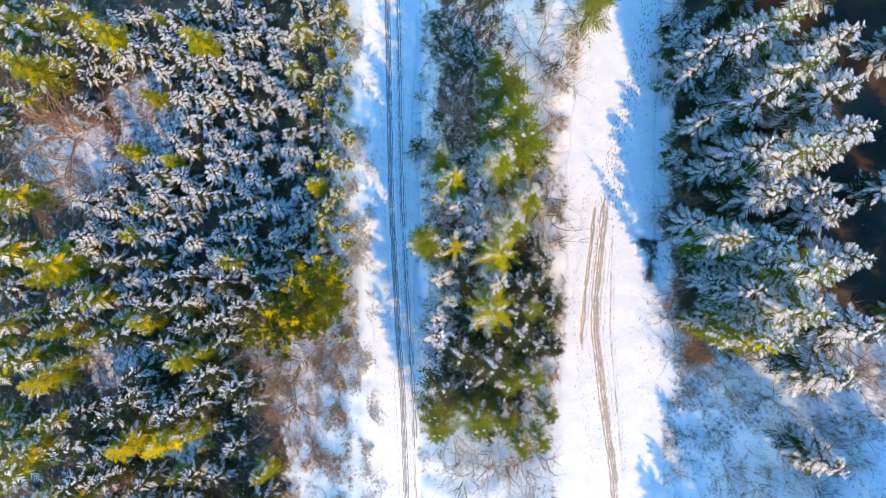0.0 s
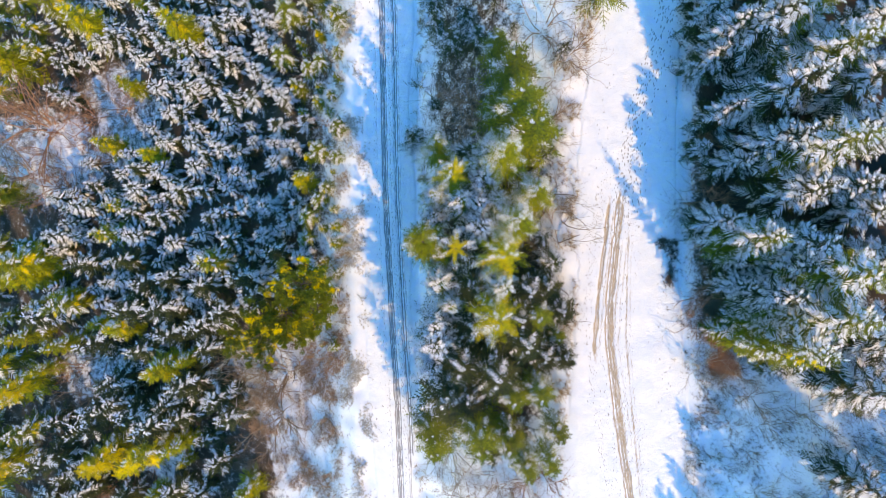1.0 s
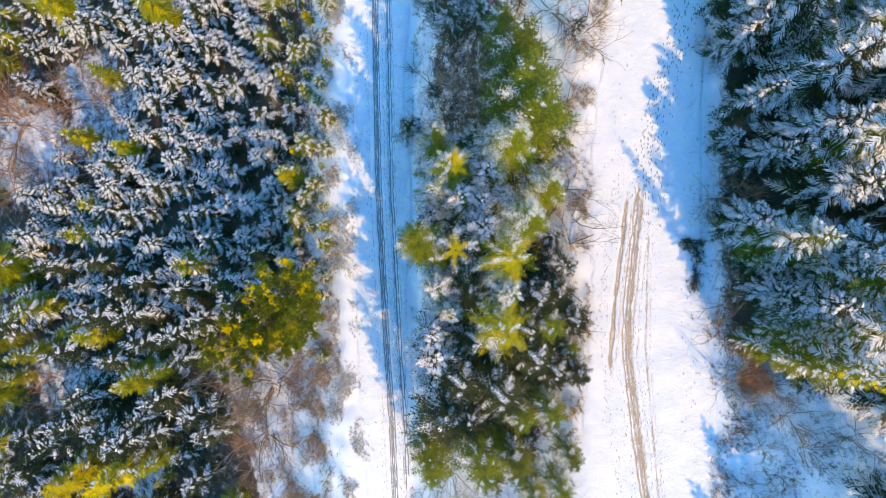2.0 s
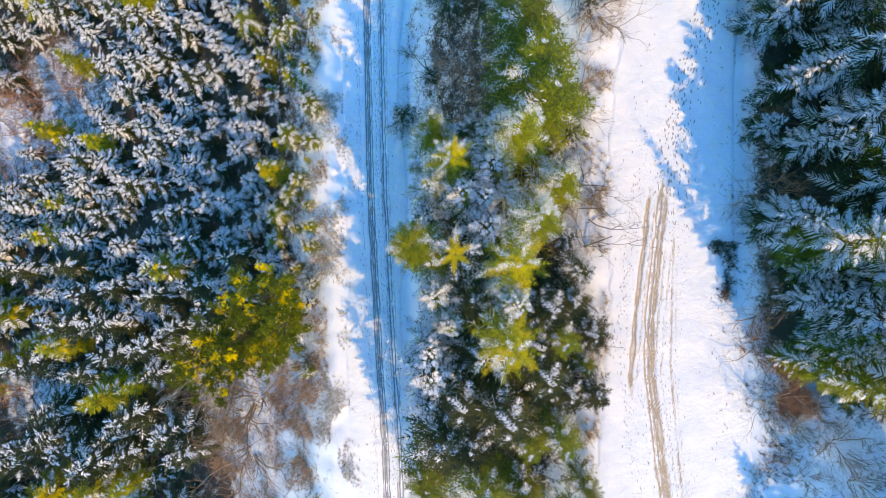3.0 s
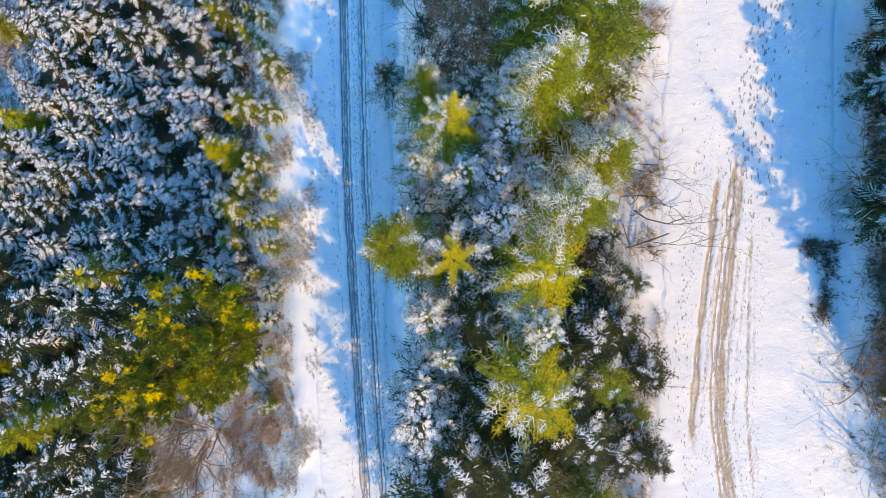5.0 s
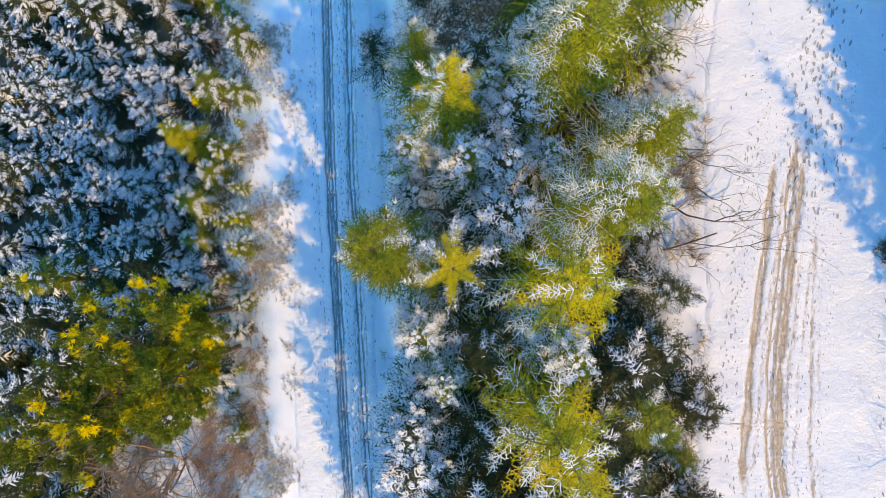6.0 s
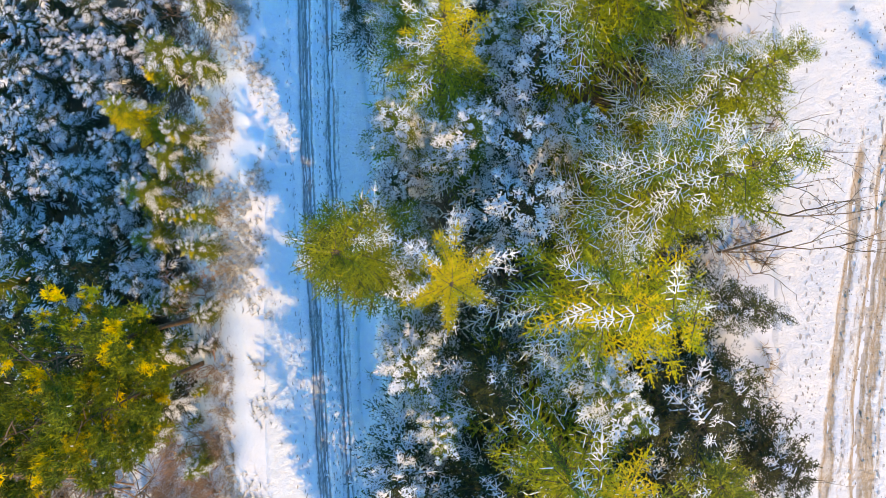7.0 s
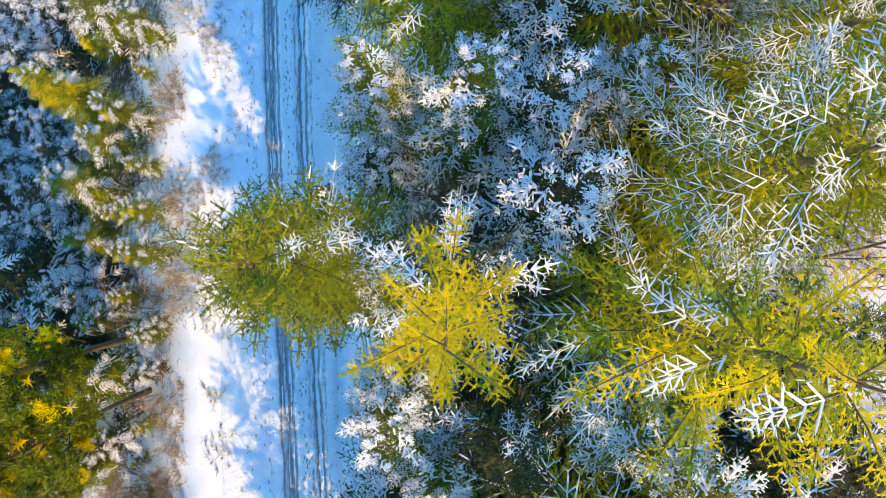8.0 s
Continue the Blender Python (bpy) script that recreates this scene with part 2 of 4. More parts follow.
def rut_at(ruts, x, y):
    """How dirty and how deep the ruts are at a place."""
    dirt = depth = 0.0
    for k, (line, off, half, soil, deep) in enumerate(ruts):
        ends = min(1.0, max(0.0, (y - line[0][0]) / 2.5), max(0.0, (line[-1][0] - y) / 2.5))
        if not ends:
            continue
        mid = float(np.interp(y, [p[0] for p in line], [p[1] for p in line])) + off + 0.05 * noise.noise((y * 0.5, k, 0.0))
        d = abs(x - mid) / (half * (1.0 + 0.5 * noise.noise((y * 0.8, k, 4.0))))
        if d < 2.6:
            worn = 0.78 + 0.5 * noise.noise((y * 0.35, k, 8.0)) + 0.3 * noise.noise((y * 1.7, k, 12.0))
            press = math.exp(-d * d)
            dirt = max(dirt, soil * worn * ends * press)
            depth += deep * ends * (press - 0.35 * math.exp(-(d - 1.7) ** 2 * 3))
    return dirt, depth


def track_sheet(edges, name, label, material, ruts, columns):
    rows = [np.linspace(edges(y)[0] + 0.25 * noise.noise((y, 0, 1)), edges(y)[1] + 0.25 * noise.noise((y, 0, 5)), columns) for y in YS]

    soil = []

    def crown(x, y):
        a, c = edges(y)
        dirt, depth = rut_at(ruts, x, y)
        soil.append(dirt)
        return ground_z(x, y) - 0.22 * max(0.0, 1 - min(x - a + 0.2, c - x + 0.2) / 0.7) - depth

    road = tagged(sheet(rows, YS, 0.05, material, name, crown), label, "road", kind="structure")
    road.data.attributes.new("soil", "FLOAT", "POINT").data.foreach_set("value", np.array(soil, dtype=np.float32))
    return road


track_sheet(lower_edges, "road_lower", "snow-packed forest track with tyre ruts and footprints", PACKED_GREY, LOW_RUTS, 60)
track_sheet(upper_edges, "road_upper", "wide snow-packed forest track with muddy brown ruts", PACKED_BROWN, UP_RUTS, 90)


def footprints(trails, name, label, seed, size=1.0):
    """Trodden prints: small ragged hollows."""
    rng = random.Random(seed)
    verts, faces = [], []
    for line, step, spread, side in trails:
        pts = [Vector((x, y, 0)) for x, y in line]
        for p, q in zip(pts, pts[1:]):
            way, length = (q - p).normalized(), (q - p).length
            across = Vector((-way.y, way.x, 0))
            d, foot = 0.0, 1
            while d < length:
                c = p + way * d + across * (foot * side + rng.gauss(0, spread))
                turn = rng.uniform(-0.35, 0.35)
                f = (way * math.cos(turn) + across * math.sin(turn)) * size * rng.uniform(0.06, 0.13)
                s = (across * math.cos(turn) - way * math.sin(turn)) * size * rng.uniform(0.025, 0.048)
                z0 = ground_z(c.x, c.y) + 0.065
                base = len(verts)
                for a in range(7):
                    r = rng.uniform(0.65, 1.25)
                    v = c + f * (r * math.cos(a * 0.8976)) + s * (r * math.sin(a * 0.8976))
                    verts.append((v.x, v.y, z0 - 0.004))
                verts.append((c.x, c.y, z0 - 0.01))
                for a in range(7):
                    faces.append((base + a, base + (a + 1) % 7, base + 7))
                d += step * rng.choice((0.35, 0.7, 1.0, 1.3, 1.9))
                foot = -foot
    return tagged(link_mesh(name, verts, faces, PRINT, smooth=True), label, "footprints", kind="stuff")


low = lambda off: [(x + off, y) for y, x in LOW_LINE]
footprints([(low(0.72), 0.3, 0.06, 0.07), (low(0.95), 0.32, 0.07, 0.08), (low(-0.75), 0.5, 0.1, 0.1), (low(-1.1), 1.1, 0.25, 0.1), (low(2.2), 1.2, 0.3, 0.1)], "footprint_trail", "trail of footprints trodden along the lower track", 5)
up = [(x, y) for y, x in UP_LINE]
north = lambda off: [(22.2 + off, 32), (20.6 + off, 22), (18.9 + off, 15), (17.6 + off, 11), (17.0 + off, 6), (16.7 + off, 2)]
footprints([([(x - 1.75, y) for x, y in up[1:]], 0.3, 0.2, 0.12), ([(x - 2.1, y) for x, y in up[3:]], 0.3, 0.3, 0.12), ([(x - 0.5, y) for x, y in up[1:]], 0.35, 0.16, 0.1), ([(x + 0.7, y) for x, y in up[1:]], 0.35, 0.2, 0.12), ([(x + 1.5, y) for x, y in up[1:]], 0.5, 0.35, 0.15),
            ([(20.8, 10), (20.9, 2), (20.2, -6), (21.0, -16)], 0.35, 0.6, 0.3), ([(15.0, 16), (14.6, 9), (14.4, 4)], 0.6, 0.5, 0.2)],
           "footprint_trail", "many footprints trodden along the muddy ruts of the upper track", 6)
footprints([(north(-0.9), 0.4, 0.1, 0.1), (north(-0.5), 0.4, 0.1, 0.1), (north(0.0), 0.35, 0.12, 0.12), (north(0.5), 0.4, 0.15, 0.12), (north(0.9), 0.7, 0.2, 0.12), (north(-0.2), 0.5, 0.3, 0.12)],
           "footprint_trail", "trails of deep footprints in the shaded snow of the upper track", 7, 1.45)


# ---- trees ----
def unit(v):
    return v / np.maximum(np.linalg.norm(v, axis=-1, keepdims=True), 1e-9)


# small shapes in (along, across, up) with the rime on each corner, spread over many twigs at once
def sprig(teeth):
    """A needled twig: a ridge with swept teeth on both sides, rimed along the ridge."""
    v = [(k / teeth, 0.0, 0.1 * math.sin(math.pi * k / teeth)) for k in range(teeth + 1)]
    f, rime = [], [1.0] * (teeth + 1)
    for k in range(teeth):
        w = 0.5 * (1.0 - 0.6 * (k / teeth) ** 1.5)
        for s in (-1, 1):
            v.append(((k + 1.3) / teeth, s * w, -0.12))
            f.append((k, k + 1, len(v) - 1) if s < 0 else (k + 1, k, len(v) - 1))
            rime.append(0.1)
    return np.array(v), np.array(f), np.array(rime)


SPRIG_FAR, SPRIG_MID, SPRIG_NEAR = sprig(2), sprig(3), sprig(4)
CAP_NEAR = (np.array([(0, -0.5, 0), (0, 0, 0.4), (0, 0.5, 0), (0.8, -0.42, -0.05), (0.8, 0, 0.4), (0.8, 0.42, -0.05), (1, 0, 0.1)]), np.array([(0, 3, 4), (0, 4, 1), (1, 4, 5), (1, 5, 2), (3, 6, 4), (4, 6, 5)]), np.ones(7))
CAP_FAR = (np.array([(0, -0.4, 0.0), (0, 0.4, 0.0), (0.6, 0.5, 0.1), (0.6, -0.5, 0.1), (1, 0, 0)]), np.array([(0, 3, 2), (0, 2, 1), (3, 4, 2)]), np.ones(5))


def spread(shape, p, d, s, u, length, width, high):
    tv, tf = shape[:2]
    v = p[:, None] + tv[None, :, 0:1] * (d * length[:, None])[:, None] + tv[None, :, 1:2] * (s * width[:, None])[:, None] + tv[None, :, 2:3] * (u * high[:, None])[:, None]
    f = tf[None] + (np.arange(len(p)) * len(tv))[:, None, None]
    return v.reshape(-1, 3), f.reshape(-1, 3)


def rimed(ob, values):
    """Writes how thickly each corner of ob's needles is rimed."""
    ob.data.attributes.new("frost", "FLOAT", "POINT").data.foreach_set("value", np.concatenate(values).astype(np.float32))
    return ob


def tube(points, radii, sides=5):
    """A tapered tube along points."""
    points, radii = np.asarray(points, float), np.asarray(radii, float)
    t = unit(np.gradient(points, axis=0))
    ref = np.where(np.abs(t[:, 2:3]) > 0.9, np.array([[1.0, 0, 0]]), np.array([[0, 0, 1.0]]))
    a = unit(np.cross(t, ref))
    c = np.cross(t, a)
    ang = np.arange(sides) * 2 * math.pi / sides
    v = points[:, None] + radii[:, None, None] * (np.cos(ang)[None, :, None] * a[:, None] + np.sin(ang)[None, :, None] * c[:, None])
    i = np.arange(len(points) * sides).reshape(len(points), sides)
    j = np.roll(i, -1, axis=1)
    f = np.stack([i[:-1], j[:-1], j[1:], i[1:]], -1).reshape(-1, 4)
    return v.reshape(-1, 3), f


def gather(parts):
    vs, fs, n = [], [], 0
    for v, f in parts:
        vs.append(v)
        fs.append(f + n)
        n += len(v)
    return np.concatenate(vs), np.concatenate(fs)


Z = np.array([0.0, 0.0, 1.0])
MELT = np.array([SUN_WAY.x, SUN_WAY.y, 0.0])


def conifer(name, seed, H, R, whorls, per, lats, subs, snow, needles, label, top_gold=0.0, gold_from=0.45, fine_from=0.5, start=0.12, twist=0.5, lat_len=0.5, blade=SPRIG_MID, cap=CAP_FAR, lean=1.0, twig=0.16, load=0.46, taper=0.75, dust=0.85, bristle=0.12):
    """A spruce: whorls of drooping branches, each a flat fishbone of needled twigs, rimed and snow-laden where the sun has not cleared them."""
    rng = np.random.default_rng(seed)
    needle_p, snow_p, gold_p, wood, rime_n, rime_g = [], [], [], [], [], []
    for k in range(whorls):
        s = start + (0.98 - start) * (k / (whorls - 1)) ** 0.9
        z = s * H
        count = per if s < 0.9 or twist < 0.5 else max(4, per - 2)
        for j in range(count):
            az = 2 * math.pi * (j + twist * (k % 2)) / count + rng.normal(0, 0.44 * min(0.5, twist))
            out = np.array([math.cos(az), math.sin(az), 0.0])
            L = R * ((1 - s) ** taper * 1.15 + 0.07) * rng.uniform(0.68, 1.2)
            if s < 0.25:
                L *= 0.85
            rise = -0.25 + 0.95 * s ** 2 + rng.normal(0, 0.07)
            droop = 0.32 * (1 - s) + 0.05
            n = max(4, int(lats * (0.45 + 0.75 * L / R)))
            coarse = bool(subs) and s <= fine_from
            if coarse:
                n = max(4, int(n * 0.8))
            tw = twig * (1.35 if coarse else 1.0)
            uu = np.minimum(np.linspace(0.14, 0.97, n) + rng.uniform(-0.3, 0.3, n) * 0.8 / n, 0.99)
            base = np.array([0, 0, z + rng.uniform(-0.5, 0.5) * H / whorls])
            side0 = np.array([-out[1], out[0], 0.0])
            bend, roll = rng.normal(0, 0.12), rng.normal(0, 0.22)
            at = lambda u: base + np.outer(u, out) * L + np.outer(bend * u * u * L, side0) + np.outer(L * (rise * u - droop * u ** 2 + 0.45 * droop * u ** 4), Z)
            p = at(uu)
            t = unit(at(uu + 0.02) - p)
            sd = unit(np.cross(np.broadcast_to(Z, t.shape), t) + Z * roll)
            wood.append(tube(at(np.array([0.0, 0.4, 0.98])), np.array([0.007, 0.0045, 0.0015]) * (1 + L), 3))
            cover = snow - 0.75 * lean * max(0.0, float(out @ MELT)) * (0.35 + 0.65 * s)
            cover = cover * min(1.0, 0.3 + s) + rng.normal(0, 0.14)
            # high, sun-facing branches more often turn gold: sunlight put into the needle colour
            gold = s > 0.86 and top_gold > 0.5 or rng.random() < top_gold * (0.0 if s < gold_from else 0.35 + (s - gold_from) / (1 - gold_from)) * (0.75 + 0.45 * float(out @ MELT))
            P, D, LL, WW, O = [], [], [], [], []
            for q in (-1, 1):
                ang = np.radians(54 - 14 * uu) + rng.normal(0, 0.08, n)
                d = unit(t * np.cos(ang)[:, None] + q * sd * np.sin(ang)[:, None] + Z * rng.normal(-0.03, 0.07, n)[:, None])
                ll = L * (lat_len * (1 - uu) ** 0.8 + 0.06) * rng.uniform(0.75, 1.15, n) * np.minimum(1, 0.45 + 1.8 * uu) + 0.06
                ls = unit(np.cross(np.broadcast_to(Z, d.shape), d))
                P.append(p)
                D.append(d)
                LL.append(ll)
                O.append(uu)
                WW.append(np.full(n, tw * 0.8) if subs and not coarse else tw * (0.6 + 0.5 * ll))
                if subs and not coarse:
                    for i in range(n):
                        m = max(2, int(subs * (0.4 + 1.2 * ll[i] / (0.4 * L + 0.1))))
                        v = np.linspace(0.22, 0.9, m)
                        for r in (-1, 1):
                            sa = np.radians(46) + rng.normal(0, 0.08, m)
                            P.append(p[i] + np.outer(v * ll[i], d[i]))
                            D.append(unit(np.outer(np.cos(sa), d[i]) + r * np.outer(np.sin(sa), ls[i]) + rng.normal(0, 0.05, (m, 3))))
                            LL.append(ll[i] * (0.42 * (1 - v) + 0.14) * rng.uniform(0.8, 1.15, m) + 0.04)
                            WW.append(np.full(m, tw * 0.7))
                            O.append(np.full(m, uu[i]))
            P += [p[-1:], p[:-1]]
            D += [t[-1:], unit(p[1:] - p[:-1])]
            LL += [np.array([0.14 * L + 0.06]), np.linalg.norm(p[1:] - p[:-1], axis=1) * 1.15]
            WW += [np.array([tw * 0.8]), tw * (1.05 - 0.4 * uu[:-1])]
            O += [uu[-1:], uu[:-1]]
            P, D, LL, WW, O = (np.concatenate(part) for part in (P, D, LL, WW, O))
            WW = np.minimum(WW, (0.34 if subs else 0.6) * LL)
            S = unit(np.cross(np.broadcast_to(Z, D.shape), D) + rng.normal(0, bristle, D.shape))
            U = unit(np.cross(D, S))
            U *= np.sign(U[:, 2:3] + 1e-6)
            heavy = rng.random() < cover
            rime = np.clip((0.1 if gold else dust * (1.05 if heavy else 0.3 * max(0.1, cover))) * rng.uniform(0.75, 1.2, len(P)) * (0.4 + 0.7 * O), 0, 1)
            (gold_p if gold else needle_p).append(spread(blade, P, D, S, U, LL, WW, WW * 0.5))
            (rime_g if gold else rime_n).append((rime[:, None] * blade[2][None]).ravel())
            laden = 0.85 if heavy else 0.04 * max(0.0, cover)
            K = rng.random(len(P)) < (0.0 if gold else laden) * np.clip(2.2 * O - 0.35, 0, 1)
            if K.any():
                snow_p.append(spread(cap, P[K] + Z * 0.02, D[K], S[K], U[K], LL[K] * rng.uniform(0.8, 1.0, K.sum()), WW[K] * rng.uniform(0.75, 1.2, K.sum()) * load, WW[K] * load * 0.7))
    tree = tagged(new(name), label, "tree")
    zs = np.linspace(0, 1, 8)
    trunk = tube(np.stack([0.04 * np.sin(zs * 5 + seed), 0.04 * np.cos(zs * 4 + seed), zs * H * 0.985 - 0.3], -1), (0.011 * H + 0.03) * (1 - zs) + 0.005, 8)
    link_mesh("trunk", *trunk, BARK, tree, True)
    if subs:
        tagged(link_mesh("branchwork", *gather(wood), BARK, tree), kind="stuff")
    tagged(rimed(link_mesh("crown", *gather(needle_p), needles, tree), rime_n), kind="stuff")
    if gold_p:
        tagged(rimed(link_mesh("golden_foliage", *gather(gold_p), NEEDLES_SUN_GOLD, tree), rime_g), "needles coloured golden yellow in place of sunlight", kind="stuff")
    if snow_p:
        tagged(link_mesh("snow_load", *gather(snow_p), TREE_SNOW, tree), "snow lying on the branches", kind="stuff")
    return tree


def tuft(n):
    v, f = [], []
    for k in range(n):
        a, e = k * 2.399, 0.25 + 1.1 * k / n
        d = np.array([math.cos(a) * math.cos(e), math.sin(a) * math.cos(e), math.sin(e)])
        s = np.array([-math.sin(a), math.cos(a), 0]) * 0.17
        v += [-s * 0.6, s * 0.6, d]
        f.append((3 * k, 3 * k + 1, 3 * k + 2))
    return np.array(v), np.array(f)


TUFT = tuft(9)


def pine(name, seed, H, R, needles, label, tufts=1500, snow=0.1, gold=0.15):
    """A pine: a bare lower trunk, crooked limbs, and a rounded crown of needle tufts in clumps."""
    rng = np.random.default_rng(seed)
    wood, P, U, lit = [], [], [], []
    for k in range(28):
        s = 0.4 + 0.58 * k / 27
        az = k * 2.4 + rng.normal(0, 0.3)
        L = R * math.sin(math.pi * min(1, 0.25 + 0.75 * (1 - s) / 0.6)) ** 0.7 * rng.uniform(0.7, 1.15) + 0.25
        out = np.array([math.cos(az), math.sin(az), 0.0])
        u = np.linspace(0, 1, 5)
        line = np.array([0, 0, s * H]) + np.outer(u, out) * L + np.outer(L * (0.25 * u + 0.25 * u * u), Z) + rng.normal(0, 0.06, (5, 3)) * u[:, None]
        wood.append(tube(line, 0.028 * (1 - u) + 0.006, 4))
        for c in range(3):
            at = line[2 + c] + rng.normal(0, 0.12, 3)
            m = int(tufts / 84)
            # higher clumps turn gold more often: sun on the crown, put into the colour
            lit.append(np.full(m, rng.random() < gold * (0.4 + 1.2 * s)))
            P.append(at + rng.normal(0, 1, (m, 3)) * np.array([0.2, 0.2, 0.09]))
            U.append(unit(rng.normal(0, 0.45, (m, 3)) + Z + out * 0.4))
    P, U = np.concatenate(P), np.concatenate(U)
    D = unit(np.cross(U, rng.normal(0, 1, U.shape)))
    S = np.cross(U, D)
    size = rng.uniform(0.16, 0.32, len(P))
    tree = tagged(new(name), label, "tree")
    zs = np.linspace(0, 1, 8)
    link_mesh("trunk", *tube(np.stack([0.1 * np.sin(zs * 4 + seed), 0.1 * np.cos(zs * 3 + seed), zs * H * 0.97 - 0.3], -1), (0.012 * H + 0.03) * (1 - 0.9 * zs), 8), BARK, tree, True)
    tagged(link_mesh("branchwork", *gather(wood), BARK, tree), kind="stuff")
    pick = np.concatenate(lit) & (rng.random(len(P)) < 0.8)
    sn = rng.random(len(P)) < snow
    tagged(link_mesh("crown", *spread(TUFT, P[~pick], D[~pick], S[~pick], U[~pick], size[~pick], size[~pick], size[~pick]), needles, tree), kind="stuff")
    tagged(link_mesh("golden_foliage", *spread(TUFT, P[pick], D[pick], S[pick], U[pick], size[pick], size[pick], size[pick]), NEEDLES_SUN_GOLD, tree), "needle tufts coloured golden yellow in place of sunlight", kind="stuff")
    if sn.any():
        tagged(link_mesh("snow_load", *spread(CAP_NEAR, P[sn], D[sn], S[sn], U[sn], size[sn] * 0.6, size[sn] * 0.35, size[sn] * 0.3), TREE_SNOW, tree), "snow lying on the tufts", kind="stuff")
    return tree


def bare_tree(name, seed, H, spread_out, stems, depth, material, label, category="shrub", thick=1.0, forks=4):
    """A leafless shrub or tree: stems that fork into finer and finer twigs."""
    rng = np.random.default_rng(seed)
    wood, twigs = [], []

    def grow(p, d, length, radius, level):
        pts = [p]
        for _ in range(4):
            d = unit(d + rng.normal(0, 0.2, 3) + Z * 0.03)
            pts.append(pts[-1] + d * length / 4)
        (wood if level == 0 else twigs).append(tube(pts, np.linspace(radius, radius * 0.55, 5), 4 if level == 0 else 3))
        if level >= depth:
            return
        for _ in range(forks if level < depth - 1 else 2):
            k = rng.integers(1, 5)
            away = unit(rng.normal(0, 1, 3) * np.array([1, 1, 0.45]))
            grow(pts[k], unit(d + away * 0.85), length * rng.uniform(0.5, 0.72), radius * 0.5, level + 1)

    for k in range(stems):
        a = 2 * math.pi * k / stems + rng.normal(0, 0.4)
        d = unit(np.array([math.cos(a) * spread_out, math.sin(a) * spread_out, 1.0]))
        grow(np.array([0.1 * math.cos(a), 0.1 * math.sin(a), -0.15]), d, H * rng.uniform(0.4, 0.55), 0.006 * H * thick + 0.008, 0)
    tree = tagged(new(name), label, category)
    tagged(link_mesh("stem", *gather(wood), material, tree), kind="stuff")
    tagged(link_mesh("twig_crown", *gather(twigs), material, tree), kind="stuff")
    return tree


def settle(thing, x, y, turn=0.0, size=1.0, tall=1.0, first=False, tip=0.0):
    m = pose(x, y, ground_z(x, y) - 0.05, tip, 0, turn) @ Matrix.Diagonal((size, size, size * tall, 1))
    if first:
        thing.matrix_basis = m
        return thing
    return copy_thing(thing, m)


class Kind:
    """One kind of thing, built once at its first place and copied to the others."""

    def __init__(self, things, height):
        self.things, self.height, self.used, self.near = things, height, set(), None

    def put(self, k, x, y, h, turn=0.0, wide=1.0, group=""):
        if self.near and -24 < x < -8:
            return self.near.put(k, x, y, h, turn, wide, group)
        thing = self.things[k % len(self.things)]
        f = h / self.height
        ob = settle(thing, x, y, turn, f * wide, 1.0 / wide, thing not in self.used)
        self.used.add(thing)
        if group:
            tagged(ob, group=group)
        return ob


YOUNG = Kind([conifer("young_spruce", 100 + k, 6.6, 1.75, 12, 6, 7, 0, (0.8, 1.0, 1.15, 1.3)[k], NEEDLES_BLUE, "young blue-green spruce thickly covered in snow", twig=0.26, lat_len=0.36, lean=0.3, load=0.66, dust=1.0, blade=SPRIG_FAR) for k in range(4)], 6.0)
# less snow than YOUNG: a darker copy that stands in for deep shade
DUSKY = Kind([conifer("young_spruce", 110 + k, 6.6, 1.9, 12, 6, 7, 0, 0.72, NEEDLES_BLUE, "young blue-green spruce with snow thinned to look dark as in shade", twig=0.25, lat_len=0.4, lean=0.9, load=0.5, blade=SPRIG_FAR) for k in range(3)], 6.0)
HALF = Kind([conifer("spruce", 120 + k, 6.4, 1.5, 12, 6, 8, 0, 0.9, NEEDLES_GREEN, "green spruce with snow on its shaded side", twig=0.23, lat_len=0.38, lean=1.0, top_gold=0.25) for k in range(3)], 6.0)
# SUNNY and GOLDEN are lit copies: the sun's yellow is in their needle colour
SUNNY = Kind([conifer("spruce", 140 + k, 10.0, 2.0, 18, 6, 10, 0, 0.55, NEEDLES_SUN_OLIVE, "spruce with sunlit yellow-green put into its needles and little snow", twig=0.2, lat_len=0.42, lean=1.3, bristle=0.4, top_gold=0.15) for k in range(3)], 10.0)
GOLDEN = Kind([conifer("spruce", 160 + k, 12.0, 2.3, 21, 6, 10, 0, 0.4, NEEDLES_SUN_OLIVE, "tall spruce with the sun's yellow and orange put into its needles", twig=0.2, lat_len=0.42, lean=1.3, bristle=0.4, top_gold=0.9) for k in range(2)], 12.0)
TALL = Kind([conifer("tall_spruce", 180 + k, 13.0, 3.0, 16, 8, 11, 0, 1.0, NEEDLES_BLUE, "tall blue-green spruce laden with snow", twig=0.2, lat_len=0.46, lean=0.4, load=0.62, dust=1.0, blade=SPRIG_FAR) for k in range(3)], 13.0)
# lit copy of TALL: sun on the crown is put into greener needles
TALL_LIT = Kind([conifer("tall_spruce", 190 + k, 14.0, 3.2, 17, 8, 11, 0, 1.05, NEEDLES_GREEN, "tall spruce with snowy branches and needles greener in place of sunlight", twig=0.2, lat_len=0.46, lean=0.9, load=0.62, dust=1.0, blade=SPRIG_FAR) for k in range(3)], 14.0)
